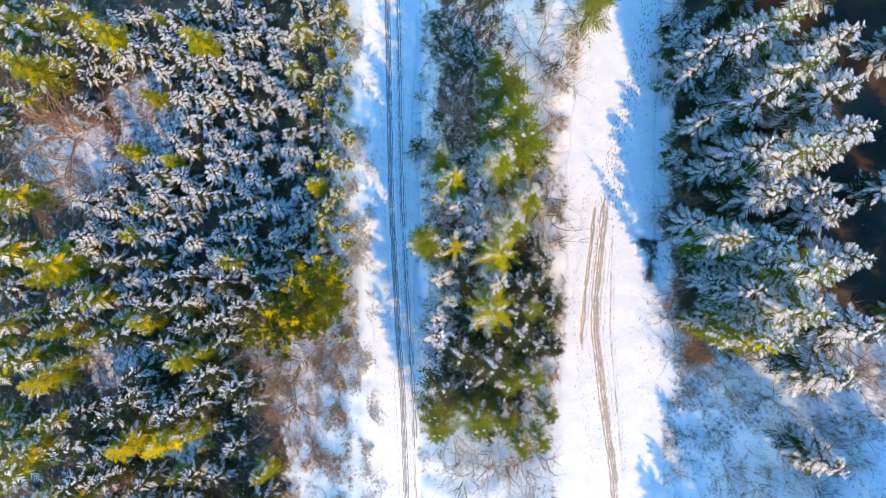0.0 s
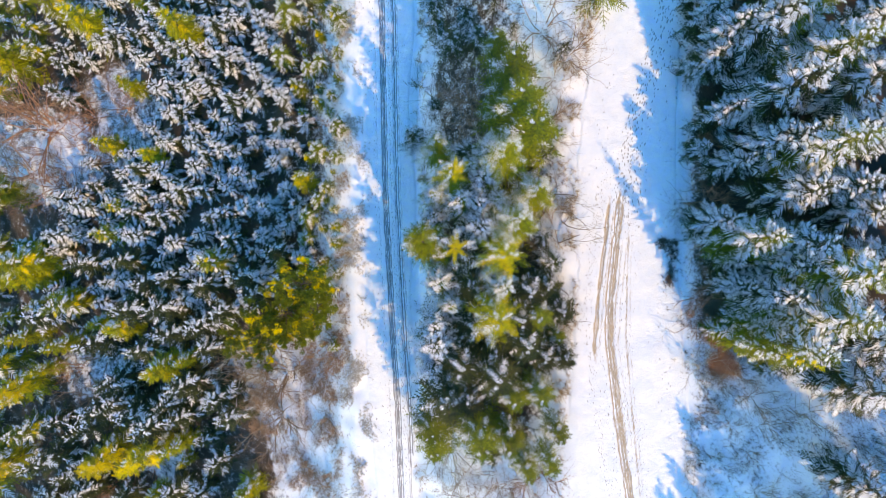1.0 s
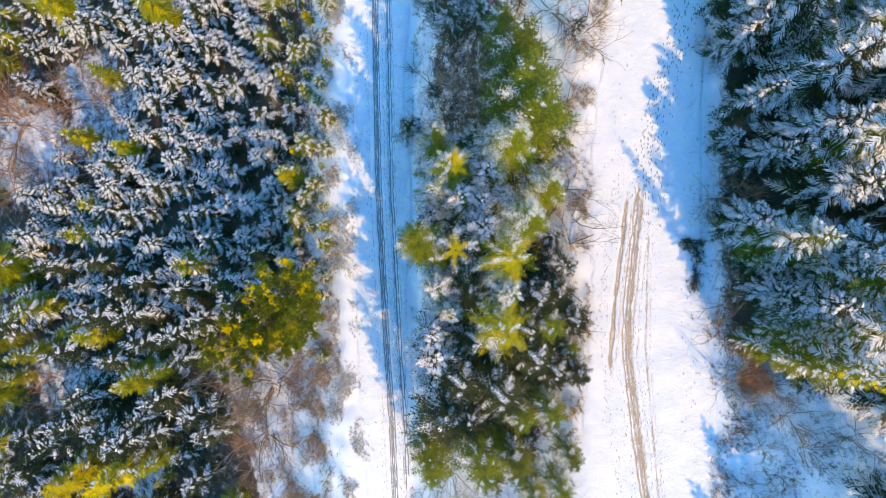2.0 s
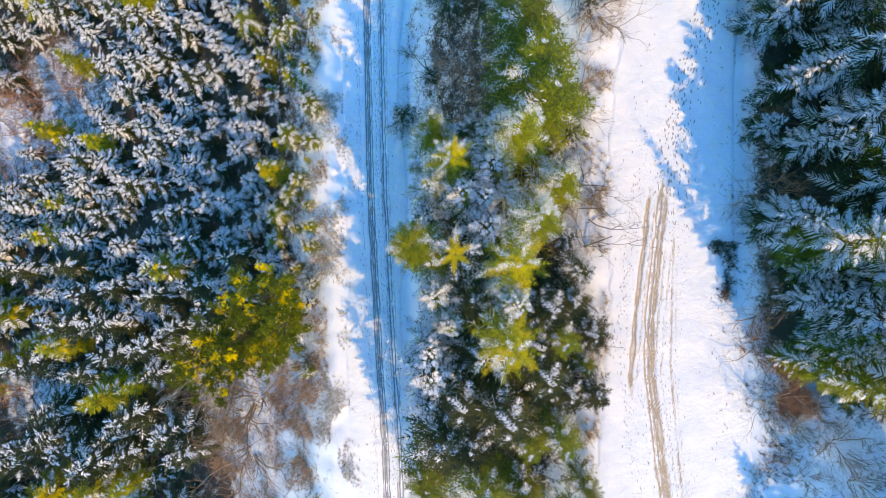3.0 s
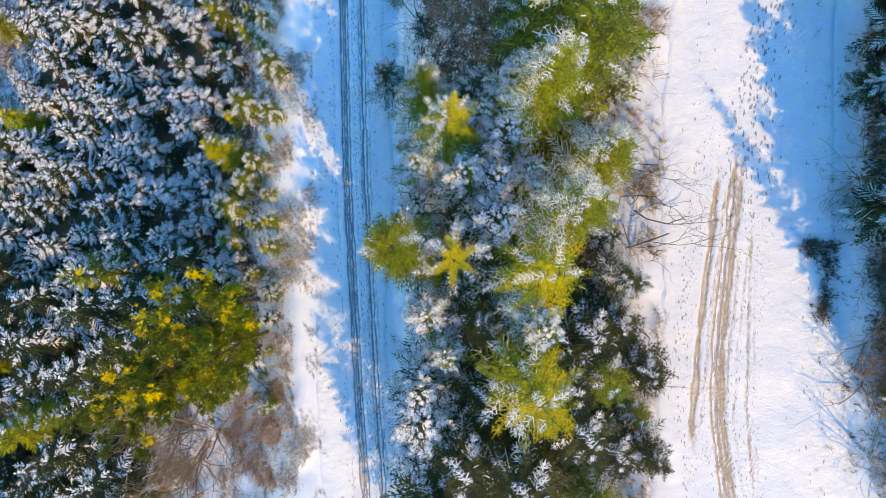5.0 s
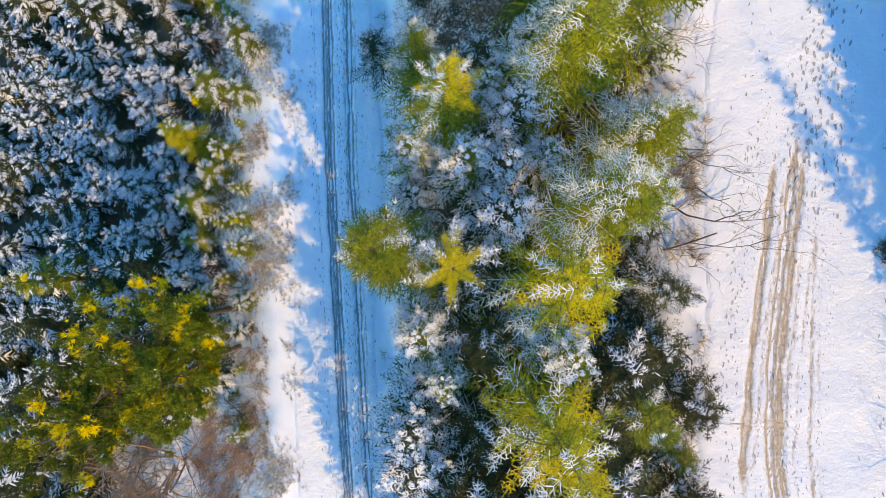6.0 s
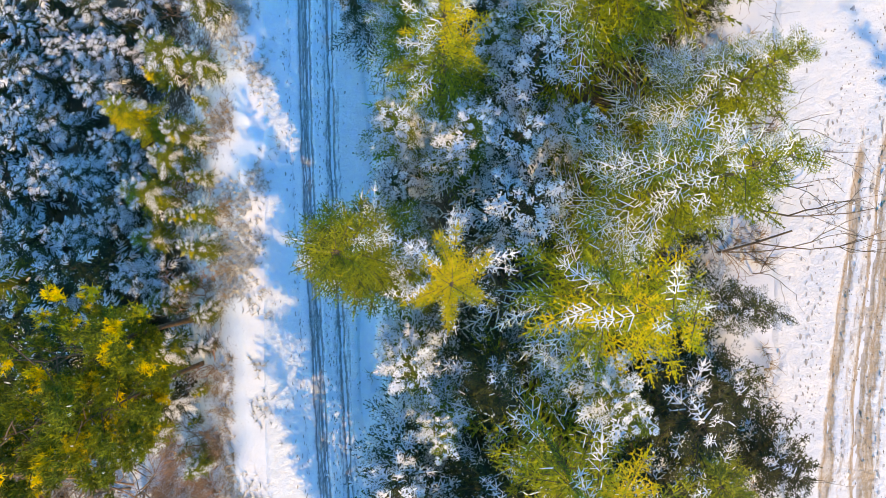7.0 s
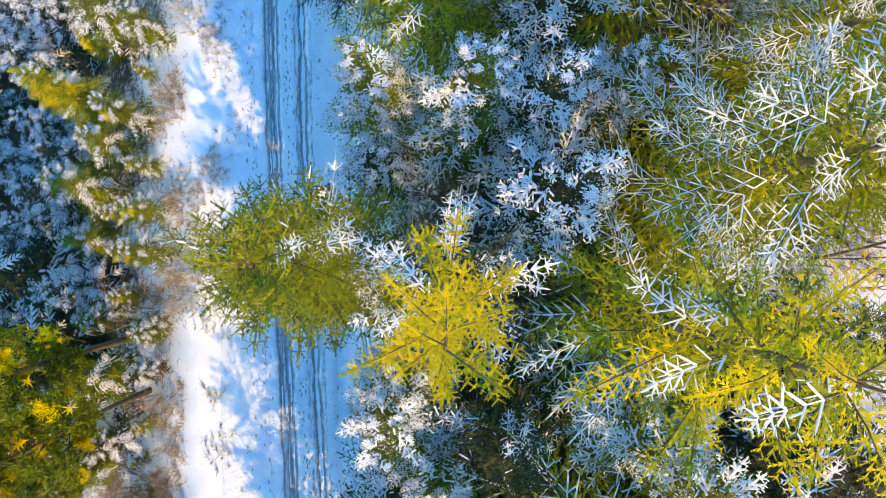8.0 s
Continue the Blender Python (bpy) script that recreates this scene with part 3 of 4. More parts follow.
LEFT_NORTH = [
    (-30.9, 22.1, 5.5, 0), (-24.7, 27.2, 6.0, 0), (-22.6, 29.1, 6.0, 0), (-17.3, 26.6, 6.5, 1), (-12.6, 27.0, 6.0, 1), (-11.2, 24.8, 4.5, 1),
    (-20.3, 23.6, 6.0, 0), (-21.2, 20.4, 6.0, 0), (-18.2, 22.0, 5.0, 1), (-16.3, 18.3, 5.0, 1), (-13.7, 16.4, 4.5, 1), (-15.2, 14.3, 4.5, 0),
    (-13.4, 10.8, 4.5, 1), (-12.6, 6.7, 4.0, 1), (-11.4, 0.8, 4.5, 1), (-15.3, 7.7, 6.5, 2), (-18.5, 14.0, 5.5, 0), (-21.7, 17.6, 6.0, 0),
    (-24.7, 17.5, 6.0, 0), (-27.8, 20.0, 6.0, 0), (-32.0, 16.9, 6.0, 0), (-18.0, 17.3, 5.5, 0), (-27.2, 24.1, 6.0, 0), (-35.3, 30.7, 7.0, 0),
]
LEFT_MIDDLE = [
    (-38.7, 7.8, 6.0, 0), (-42.4, 5.5, 6.5, 1), (-43.7, 1.9, 6.5, 1), (-35.9, 4.0, 6.0, 0), (-32.0, 7.1, 6.0, 0), (-30.3, 12.9, 6.0, 0),
    (-27.3, 13.0, 6.0, 0), (-23.7, 11.4, 6.0, 0), (-25.7, 7.6, 6.0, 0), (-21.9, 8.3, 5.5, 0), (-18.9, 9.9, 5.5, 0), (-29.9, 10.1, 6.0, 0),
    (-25.7, 4.2, 6.0, 0), (-22.6, 5.0, 6.0, 0), (-19.9, 4.9, 5.5, 0), (-20.7, 1.6, 6.0, 0), (-24.7, 1.2, 6.0, 0), (-38.9, 1.7, 6.5, 0),
    (-33.1, 0.8, 6.0, 0), (-47.4, 5.6, 7.0, 0), (-51.3, 1.8, 8.0, 0), (-26.9, -1.5, 7.5, 1), (-17.0, 3.3, 5.5, 0), (-14.9, 3.7, 4.5, 1),
]
LEFT_SOUTH = [
    (-47.1, -2.0, 8.0, 0), (-40.2, -1.5, 7.0, 0), (-36.2, -4.2, 7.0, 0), (-33.0, -3.7, 7.0, 0), (-38.7, -7.4, 7.5, 0), (-33.5, -7.2, 7.0, 0),
    (-27.9, -4.4, 6.5, 0), (-22.8, -3.1, 6.5, 0), (-25.3, -7.4, 6.5, 0), (-28.1, -9.2, 7.0, 0), (-32.4, -10.3, 7.0, 0), (-18.7, -0.3, 6.0, 0),
    (-17.6, -3.9, 6.0, 0), (-21.2, -5.3, 6.5, 0), (-37.8, -20.3, 8.0, 0), (-43.5, -20.5, 8.0, 0), (-40.8, -19.4, 7.0, 0), (-35.0, -21.6, 7.5, 0),
    (-31.5, -20.3, 6.0, 0), (-28.5, -18.8, 5.0, 1), (-51.7, -27.6, 9.0, 0), (-30.9, -13.4, 8.0, 2), (-43.3, -11.9, 8.0, 0), (-37.1, -12.5, 7.0, 0),
]
LEFT_EDGE = [
    (-50.2, 31.7, 12.0, 2), (-31.0, 26.3, 10.6, 2), (-40.3, 21.2, 9.5, 2), (-42.9, 13.5, 7.5, 2), (-36.9, 12.0, 6.0, 2), (-59.4, 25.9, 11.0, 2),
    (-61.1, 7.9, 10.0, 2), (-54.7, -2.0, 11.0, 2), (-55.6, -3.8, 9.0, 2), (-50.8, -6.1, 10.0, 2), (-56.6, -11.9, 12.0, 2), (-49.2, -12.5, 14.0, 2),
    (-57.1, -18.7, 12.0, 3), (-54.3, -16.4, 10.0, 2), (-33.6, -14.4, 9.5, 2), (-35.1, -24.4, 14.0, 3), (-41.8, -25.9, 13.0, 3), (-32.1, -23.9, 11.0, 2),
    (-59.6, -29.2, 10.0, 2), (-22.7, -28.1, 8.0, 2), (-49.8, -7.5, 9.0, 1), (-60.6, -4.6, 10.0, 2), (-45.7, 29.2, 10.0, 2), (-38.5, 31.4, 9.0, 2),
]
RIGHT_NEAR = [
    (27.3, 18.3, 11.8, 1), (24.6, 17.0, 12.0, 0), (28.4, 14.3, 12.3, 1), (28.1, 7.6, 14.8, 1), (26.3, 12.4, 12.0, 0), (23.2, 17.5, 10.0, 0),
    (22.4, 15.9, 8.0, 0), (23.6, 11.5, 10.0, 0), (22.4, 8.8, 5.5, 0), (26.1, 8.4, 11.0, 0), (24.4, 0.9, 11.5, 1), (22.9, 2.4, 8.0, 0),
    (28.6, -1.6, 14.8, 1), (28.5, -4.9, 13.3, 1), (26.5, -7.3, 11.2, 1), (25.8, -3.5, 11.0, 0), (24.3, -2.8, 8.5, 0), (25.4, -6.0, 8.0, 1),
    (30.9, 12.5, 11.8, 0), (31.3, 8.9, 11.8, 0), (30.4, 4.8, 12.8, 0), (31.5, 3.0, 10.8, 0), (27.1, 0.5, 11.0, 0), (31.2, -10.2, 11.0, 0),
]
RIGHT_FAR = [
    (31.6, -17.6, 9.0, 0), (22.4, 19.8, 9.0, 0), (22.1, 22.1, 5.0, 0), (27.4, 4.6, 13.0, 0), (27.0, -1.2, 13.0, 0), (26.4, -5.2, 10.5, 1),
    (23.7, -6.9, 6.0, 1), (24.2, -0.9, 6.0, 0), (29.4, 15.6, 12.0, 0), (31.6, 16.8, 11.0, 0), (24.1, 7.2, 8.0, 0), (32.2, -6.3, 12.0, 0),
]

YOUNG.near = Kind([conifer("young_spruce", 104 + k, 6.6, 1.75, 12, 6, 8, 2, (0.8, 1.05, 1.25)[k], NEEDLES_BLUE, "young blue-green spruce thickly covered in snow", twig=0.14, lat_len=0.38, lean=0.3, load=0.62, dust=1.0, fine_from=0.4, blade=SPRIG_FAR) for k in range(3)], 6.0)
HALF.near = Kind([conifer("spruce", 124 + k, 6.4, 1.5, 12, 6, 8, 2, 0.9, NEEDLES_GREEN, "green spruce with snow on its shaded side", twig=0.14, lat_len=0.4, lean=0.8, top_gold=0.08, fine_from=0.4, blade=SPRIG_FAR) for k in range(3)], 6.0)
SUNNY.near = Kind([conifer("spruce", 144, 7.0, 1.6, 16, 6, 9, 2, 0.5, NEEDLES_SUN_OLIVE, "spruce with sunlit yellow-green put into its needles and little snow", twig=0.12, lat_len=0.42, lean=1.2, top_gold=0.3, fine_from=0.35, blade=SPRIG_FAR)], 7.0)
rng = random.Random(4)
placed = []


def plant(rows, group, kinds):
    for x, y, h, v in rows:
        kinds[v].put(rng.randrange(9), x, y, h * rng.uniform(0.95, 1.05), rng.uniform(-25, 25), rng.uniform(0.9, 1.15), group)
        placed.append((x, y))


LEFT_KINDS, RIGHT_KINDS = (YOUNG, HALF, SUNNY, GOLDEN), (TALL, TALL_LIT, SUNNY, GOLDEN)
plant(LEFT_NORTH, "trees of the lower wood", LEFT_KINDS)
plant(LEFT_MIDDLE, "trees of the lower wood", LEFT_KINDS)
plant(LEFT_SOUTH, "trees of the lower wood", (DUSKY, HALF, SUNNY, GOLDEN))
plant(LEFT_EDGE, "trees of the lower wood", LEFT_KINDS)
plant(RIGHT_NEAR, "trees of the upper wood", RIGHT_KINDS)
plant(RIGHT_FAR, "trees of the upper wood", RIGHT_KINDS)

# the wooded strip between the two tracks: x, y, height, kind
STRIP = [
    (0.95, 6.5, 13.8, 3), (-2.8, 11.3, 6.2, 6), (-0.4, 9.5, 10.8, 2), (-1.5, 0.65, 15.0, 10), (1.1, 0.1, 15.8, 5),
    (4.9, -0.4, 14.6, 3), (-0.1, -2.9, 12.2, 1), (5.25, -3.1, 11.6, 1), (4.4, -5.35, 13.2, 3), (8.3, -5.6, 8.6, 8),
    (5.2, 7.6, 14.6, 4), (6.1, 2.1, 13.2, 4), (1.75, 4.25, 11.6, 1), (6.0, 15.2, 12.6, 8), (-1.0, -16.8, 7.4, 8),
    (10.0, -15.7, 6.8, 8), (9.3, -18.4, 7.6, 8), (6.0, -17.0, 9.0, 8), (3.2, 4.0, 10.5, 0), (3.4, 2.0, 11.0, 0),
]
STRIP_MORE = [
    (0.9, 20.0, 8.5, 6), (-0.6, 22.4, 8.0, 6), (2.4, 22.6, 9.0, 6), (5.0, 18.5, 9.0, 8), (3.4, 20.2, 7.0, 6), (4.9, 12.6, 8.5, 8), (14.0, 22.5, 7.0, 8), (6.3, 12.0, 10.5, 8), (2.6, -3.6, 9.0, 11),
    (3.0, -7.2, 9.0, 11), (1.1, -6.0, 9.0, 6), (7.6, -3.8, 7.5, 11), (1.9, -10.4, 10.4, 11), (4.8, -11.0, 9.4, 11),
    (6.4, -13.0, 8.6, 8), (2.6, -13.5, 9.0, 11), (-0.8, 3.2, 9.0, 0), (7.8, 4.6, 9.5, 4), (2.4, 9.0, 8.5, 6),
    (4.2, 8.9, 10.5, 1), (-0.7, 4.9, 12.6, 1), (4.0, 27.0, 9.0, 6), (7.2, -8.2, 8.5, 11), (0.9, -5.1, 12.4, 1),
    (0.6, -14.0, 9.5, 11), (-0.7, -11.2, 10.4, 0), (-0.4, -8.6, 12.4, 0), (-0.5, -6.8, 12.0, 0), (3.6, 6.2, 10.5, 0), (4.9, 4.4, 10.6, 1), (2.6, 7.6, 10.0, 1), (3.4, -16.4, 8.8, 8), (8.5, -12.4, 7.8, 8), (7.6, -19.6, 7.5, 8), (4.6, -19.0, 6.5, 6), (-0.6, -19.0, 6.6, 8), (8.9, -9.4, 6.0, 11), (10.2, -7.6, 5.2, 8), (10.4, -5.4, 5.0, 11), (9.2, -3.4, 5.5, 11), (10.6, -9.4, 5.0, 11), (7.0, -6.2, 7.5, 11), (7.2, 9.6, 10.0, 8),
]
FINE = Kind([conifer("spruce", 210 + k, 11.0, 2.4, 11, 6, 9, 3, 1.1, NEEDLES_BLUE, "blue-green spruce with frosted fishbone branches", start=0.22, twig=0.07, lean=0.35, lat_len=0.42, blade=SPRIG_FAR, cap=CAP_NEAR, load=0.85, dust=0.62) for k in range(3)], 11.0)
FINE_WHITE = Kind([conifer("spruce", 220 + k, 12.0, 2.2, 12, 7, 9, 3, 1.15, NEEDLES_GREEN, "spruce white with snow and green beneath", start=0.22, twig=0.085, lean=0.5, lat_len=0.42, blade=SPRIG_FAR, cap=CAP_NEAR, load=0.8, dust=0.6) for k in range(2)], 12.0)
FINE_GREEN = Kind([conifer("spruce", 230, 10.0, 2.2, 13, 7, 9, 3, 0.8, NEEDLES_SUN_OLIVE, "green spruce cleared of snow on its sunny side", start=0.24, twig=0.08, lean=1.2, blade=SPRIG_MID, cap=CAP_NEAR, load=0.42, dust=0.8, bristle=0.5)], 10.0)
FINE_GOLD = Kind([conifer("spruce", 240 + k, 13.0, 2.5, 13, 7, 10, 2, 0.58, NEEDLES_SUN_OLIVE, "spruce with its top coloured sun-gold and frosted lower branches", start=0.24, twig=0.085, lean=0.9, twist=0.15, top_gold=0.5, gold_from=0.6, lat_len=0.24, blade=SPRIG_MID, cap=CAP_NEAR, load=0.38, dust=0.8, bristle=0.3) for k in range(2)], 13.0)
FINE_ROUND = Kind([conifer("bushy_spruce", 250 + k, 13.0, 2.5, 14, 8, 9, 3, 1.15, NEEDLES_SUN_OLIVE, "bushy yellow-green spruce with frost on its shaded side", start=0.24, twig=0.085, lean=2.1, fine_from=0.45, lat_len=0.4, blade=SPRIG_MID, cap=CAP_NEAR, load=0.32, dust=0.8, bristle=0.35) for k in range(2)], 13.0)
BUSHY = Kind([conifer("bushy_spruce", 255, 14.0, 1.9, 18, 8, 8, 3, 0.3, NEEDLES_SUN_OLIVE, "bushy yellow-green spruce with frost on its shaded side", start=0.35, twig=0.075, lean=0.9, fine_from=0.55, lat_len=0.36, load=0.45, dust=1.5, bristle=0.35, taper=0.5)], 14.0)
FINE_STAR = Kind([conifer("spruce", 260, 15.0, 2.3, 14, 6, 9, 2, 0.95, NEEDLES_BLUE, "tall spruce with a bright golden crown", start=0.3, twig=0.075, lat_len=0.15, twist=0.12, lean=0.7, top_gold=3.0, gold_from=0.74, fine_from=0.5, blade=SPRIG_NEAR, cap=CAP_NEAR, load=0.50, dust=0.7, bristle=0.22)], 15.0)
SOFT = Kind([conifer("spruce", 270 + k, 9.0, 2.2, 11, 6, 8, 2, 0.8, NEEDLES_BLUE, "blue-green spruce with snow on its branches", start=0.22, fine_from=0.4, twig=0.1, lat_len=0.42, lean=0.6, blade=SPRIG_FAR) for k in range(3)], 9.0)
SOFT_WHITE = Kind([conifer("spruce", 275, 8.0, 1.9, 11, 6, 8, 2, 1.0, NEEDLES_GREEN, "small spruce white with fresh snow", start=0.22, fine_from=0.4, twig=0.1, lean=0.5, blade=SPRIG_FAR)], 8.0)
SOFT_GREEN = Kind([conifer("spruce", 280 + k, 9.0, 2.4, 12, 7, 8, 2, 0.35, NEEDLES_GREEN, "dark green spruce with a sunlit yellow-green edge", start=0.22, fine_from=0.4, twig=0.1, lat_len=0.4, blade=SPRIG_FAR, lean=1.3) for k in range(2)], 9.0)
SLENDER = Kind([conifer("slender_spruce", 285, 14.0, 1.45, 26, 6, 8, 0, 0.5, NEEDLES_GREEN, "slender dark green spruce with its tip coloured sunlit yellow", twig=0.17, lean=1.2, top_gold=0.5, gold_from=0.6)], 14.0)
# darker needles than SOFT_GREEN: the shade on these trees is in their colour
SOFT_SHADED = Kind([conifer("spruce", 290 + k, 8.0, 2.2, 12, 7, 8, 2, 0.45, NEEDLES_BLUE, "spruce with frosted branches and needles darkened in place of shade", start=0.22, fine_from=0.4, twig=0.1, lat_len=0.4, blade=SPRIG_FAR, lean=1.2) for k in range(2)], 8.0)
STRIP_KINDS = (FINE, FINE_WHITE, FINE_GREEN, FINE_GOLD, FINE_ROUND, FINE_STAR, SOFT, SOFT_WHITE, SOFT_GREEN, SLENDER, BUSHY, SOFT_SHADED)
plant(STRIP, "trees between the tracks", STRIP_KINDS)
plant(STRIP_MORE, "trees between the tracks", STRIP_KINDS)

SLENDER.put(0, 24.6, -7.6, 14.0, 12, 0.8, "trees of the upper wood")
placed.append((24.6, -7.6))

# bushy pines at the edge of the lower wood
PINE = Kind([pine("pine", 300 + k, 12.5, 2.3, NEEDLES_GREEN, "bushy yellow-green pine with sunlit gold put into its tufts", 2500, 0.03, 0.14) for k in range(3)], 12.5)
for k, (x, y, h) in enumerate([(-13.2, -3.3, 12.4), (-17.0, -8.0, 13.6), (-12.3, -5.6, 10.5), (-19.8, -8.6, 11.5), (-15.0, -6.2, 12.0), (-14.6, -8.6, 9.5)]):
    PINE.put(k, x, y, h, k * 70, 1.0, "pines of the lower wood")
    placed.append((x, y))

# undergrowth about the foot of the pines
for k, (x, y, h) in enumerate([(-11.6, -4.4, 2.6), (-12.0, -6.8, 2.2), (-14.0, -5.0, 4.5), (-13.4, -7.4, 4.0), (-16.0, -6.0, 5.0), (-15.6, -9.8, 4.0), (-18.2, -7.0, 5.0), (-12.6, -8.8, 1.8), (-11.4, -2.6, 2.4), (-17.6, -10.2, 4.0), (-14.2, -2.2, 4.5)]):
    (HALF if k % 3 else YOUNG).put(k, x, y, h, k * 31, 1.15, "trees of the lower wood")
    placed.append((x, y))

# the rest of the woods, seeded, clear of what stands already


def fill(x0, x1, y0, y1, gap, kinds, low_h, high_h, group, seed):
    r = random.Random(seed)
    y = y0
    while y < y1:
        x = x0
        while x < x1:
            px, py = x + r.uniform(-0.45, 0.45) * gap, y + r.uniform(-0.45, 0.45) * gap
            x += gap
            if any(((px - a) / c) ** 2 + ((py - b) / d) ** 2 < 1 for a, b, c, d in CLEARINGS) or in_track(px, py, 1.2):
                continue
            if any((px - a) ** 2 + (py - b) ** 2 < (gap * 0.72) ** 2 for a, b in placed):
                continue
            kind = kinds[0] if r.random() < 0.85 else kinds[1]
            kind.put(r.randrange(9), px, py, r.uniform(low_h, high_h), r.uniform(-30, 30), r.uniform(0.9, 1.15), group)
            placed.append((px, py))
        y += gap


fill(-52, -14, -6, 34, 2.55, (YOUNG, YOUNG), 4.2, 6.0, "trees of the lower wood", 21)
fill(-15.5, -11.2, -12, 32, 1.9, (HALF, SUNNY), 2.0, 3.8, "trees of the lower wood", 20)
fill(-76, -52, -38, 38, 4.4, (HALF, YOUNG), 6.0, 9.0, "trees of the lower wood", 22)
fill(-52, -22, -36, -7, 3.2, (DUSKY, SUNNY), 4.5, 7.5, "trees of the lower wood", 23)
fill(28, 45, -28, 28, 4.6, (TALL, TALL_LIT), 8.5, 12.5, "trees of the upper wood", 24)
# the next two stands are out of view, added to shade the south-east clearing
fill(35.5, 54, -44, -25.5, 3.7, (TALL, TALL_LIT), 14.0, 18.5, "trees of the upper wood", 29)
fill(30, 48, -50, -29.5, 4.2, (TALL, TALL_LIT), 11.0, 15.0, "trees of the upper wood", 28)
fill(23.5, 28, -9, 36, 3.0, (TALL, TALL), 5.0, 8.0, "trees of the upper wood", 25)
fill(-1.5, 10.5, 16, 34, 3.6, (SOFT, SOFT_GREEN), 4.0, 7.5, "trees between the tracks", 26)
fill(0.5, 9.5, -12, 10, 2.9, (SOFT, SOFT), 4.5, 7.0, "trees between the tracks", 27)

# ---- leafless shrubs and saplings ----
BROWN = Kind([bare_tree("bare_shrub", 400 + k, 4.0, 0.9, 7, 3, TWIG_BROWN, "leafless brown shrub with many thin twigs") for k in range(3)], 4.0)
RED = Kind([bare_tree("bare_shrub", 410 + k, 4.0, 0.8, 8, 3, TWIG_RED, "leafless shrub with reddish-brown twigs") for k in range(2)], 4.0)
FROST = Kind([bare_tree("bare_shrub", 420 + k, 4.0, 0.9, 7, 3, TWIG_FROST, "leafless shrub with pale frosted twigs") for k in range(2)], 4.0)
DARK = Kind([bare_tree("bare_tree", 430 + k, 6.0, 1.0, 5, 3, TWIG_DARK, "leafless tree with dark spreading branches", "tree", 1.3) for k in range(2)], 6.0)
SPREADING = Kind([bare_tree("bare_tree", 440 + k, 6.0, 1.9, 6, 3, TWIG_BARE, "leafless tree with long bare branches over the snow", "tree", 0.85, 3) for k in range(2)], 6.0)
SHRUBS = [
    (-22.3, -13.8, 8, 2), (-57.7, 14.3, 7, 1), (-54.3, 11.4, 6, 0), (-52.9, 26.7, 4, 0), (-59.4, 31.2, 6, 0), (-51.0, -17.2, 4, 1),
    (-55.2, -26.4, 5, 1), (-45.8, -32.8, 5, 1), (-19.1, -20.1, 6, 0), (-15.5, 21.5, 2.5, 1), (-12.3, 10.8, 2, 1), (-12.2, -10.5, 2.5, 1),
    (-12.9, -18.5, 3, 0), (3.9, 13.9, 4, 0), (-0.9, 16.2, 3.5, 0), (5.5, -22.4, 4, 0), (8.2, -22.9, 4, 1), (2.2, -23.7, 3, 0),
    (-12.1, -1.9, 3, 1), (-44.7, 19.4, 3, 1), (-43.6, 25.0, 3, 0), (-21.4, -25.2, 4, 0), (-15.3, -25.9, 3, 0), (-2.5, 18.0, 2.5, 3),
]
SHRUBS_WEST = [
    (1.2, -21.0, 3.5, 2), (3.4, -21.5, 4, 2), (6.6, -23.0, 3.5, 0), (9.6, -21.5, 3, 1), (2.4, -26.0, 4, 0), (7.4, -26.5, 4, 2), (-0.4, -23.0, 3, 0), (4.8, -24.5, 3, 0),
    (2.2, 13.2, 4, 0), (3.4, 12.0, 3.5, 3), (3.0, 15.0, 4, 0), (-1.8, 14.6, 3, 3), (-2.0, 12.8, 2.5, 0), (0.6, 11.8, 3, 3), (1.2, 15.8, 3, 1),
    (-57.0, 17.5, 8, 1), (-52.0, 8.5, 6, 1), (-60.5, 11.0, 8, 0), (-50.0, 15.5, 5, 1), (-47.0, 22.0, 4, 0), (-45.0, 15.0, 4, 1), (-55.0, 21.0, 6, 0),
    (-20.6, -11.8, 7, 0), (-18.4, -14.6, 7, 0), (-24.8, -15.2, 6, 0), (-60.0, 18.5, 8, 1), (-56.5, 9.0, 7, 1), (-49.0, 18.5, 5, 1), (-46.0, 12.5, 5, 1), (-42.0, 20.0, 4, 1), (-44.0, 10.0, 4, 0),
    (-46.5, -15.0, 4, 1), (-50.0, -21.0, 4, 0), (-38.5, -27.0, 4, 1), (-24.5, -17.0, 5, 0), (-20.0, -16.5, 5, 0), (-17.0, -13.5, 4, 0), (-13.0, 13.8, 2, 1), (-12.6, 4.2, 2.2, 1), (-11.4, -5.6, 1.6, 1), (-11.8, -9.6, 2.0, 0), (-11.6, -12.5, 2.2, 1), (-11.0, -8.0, 1.2, 0),
]
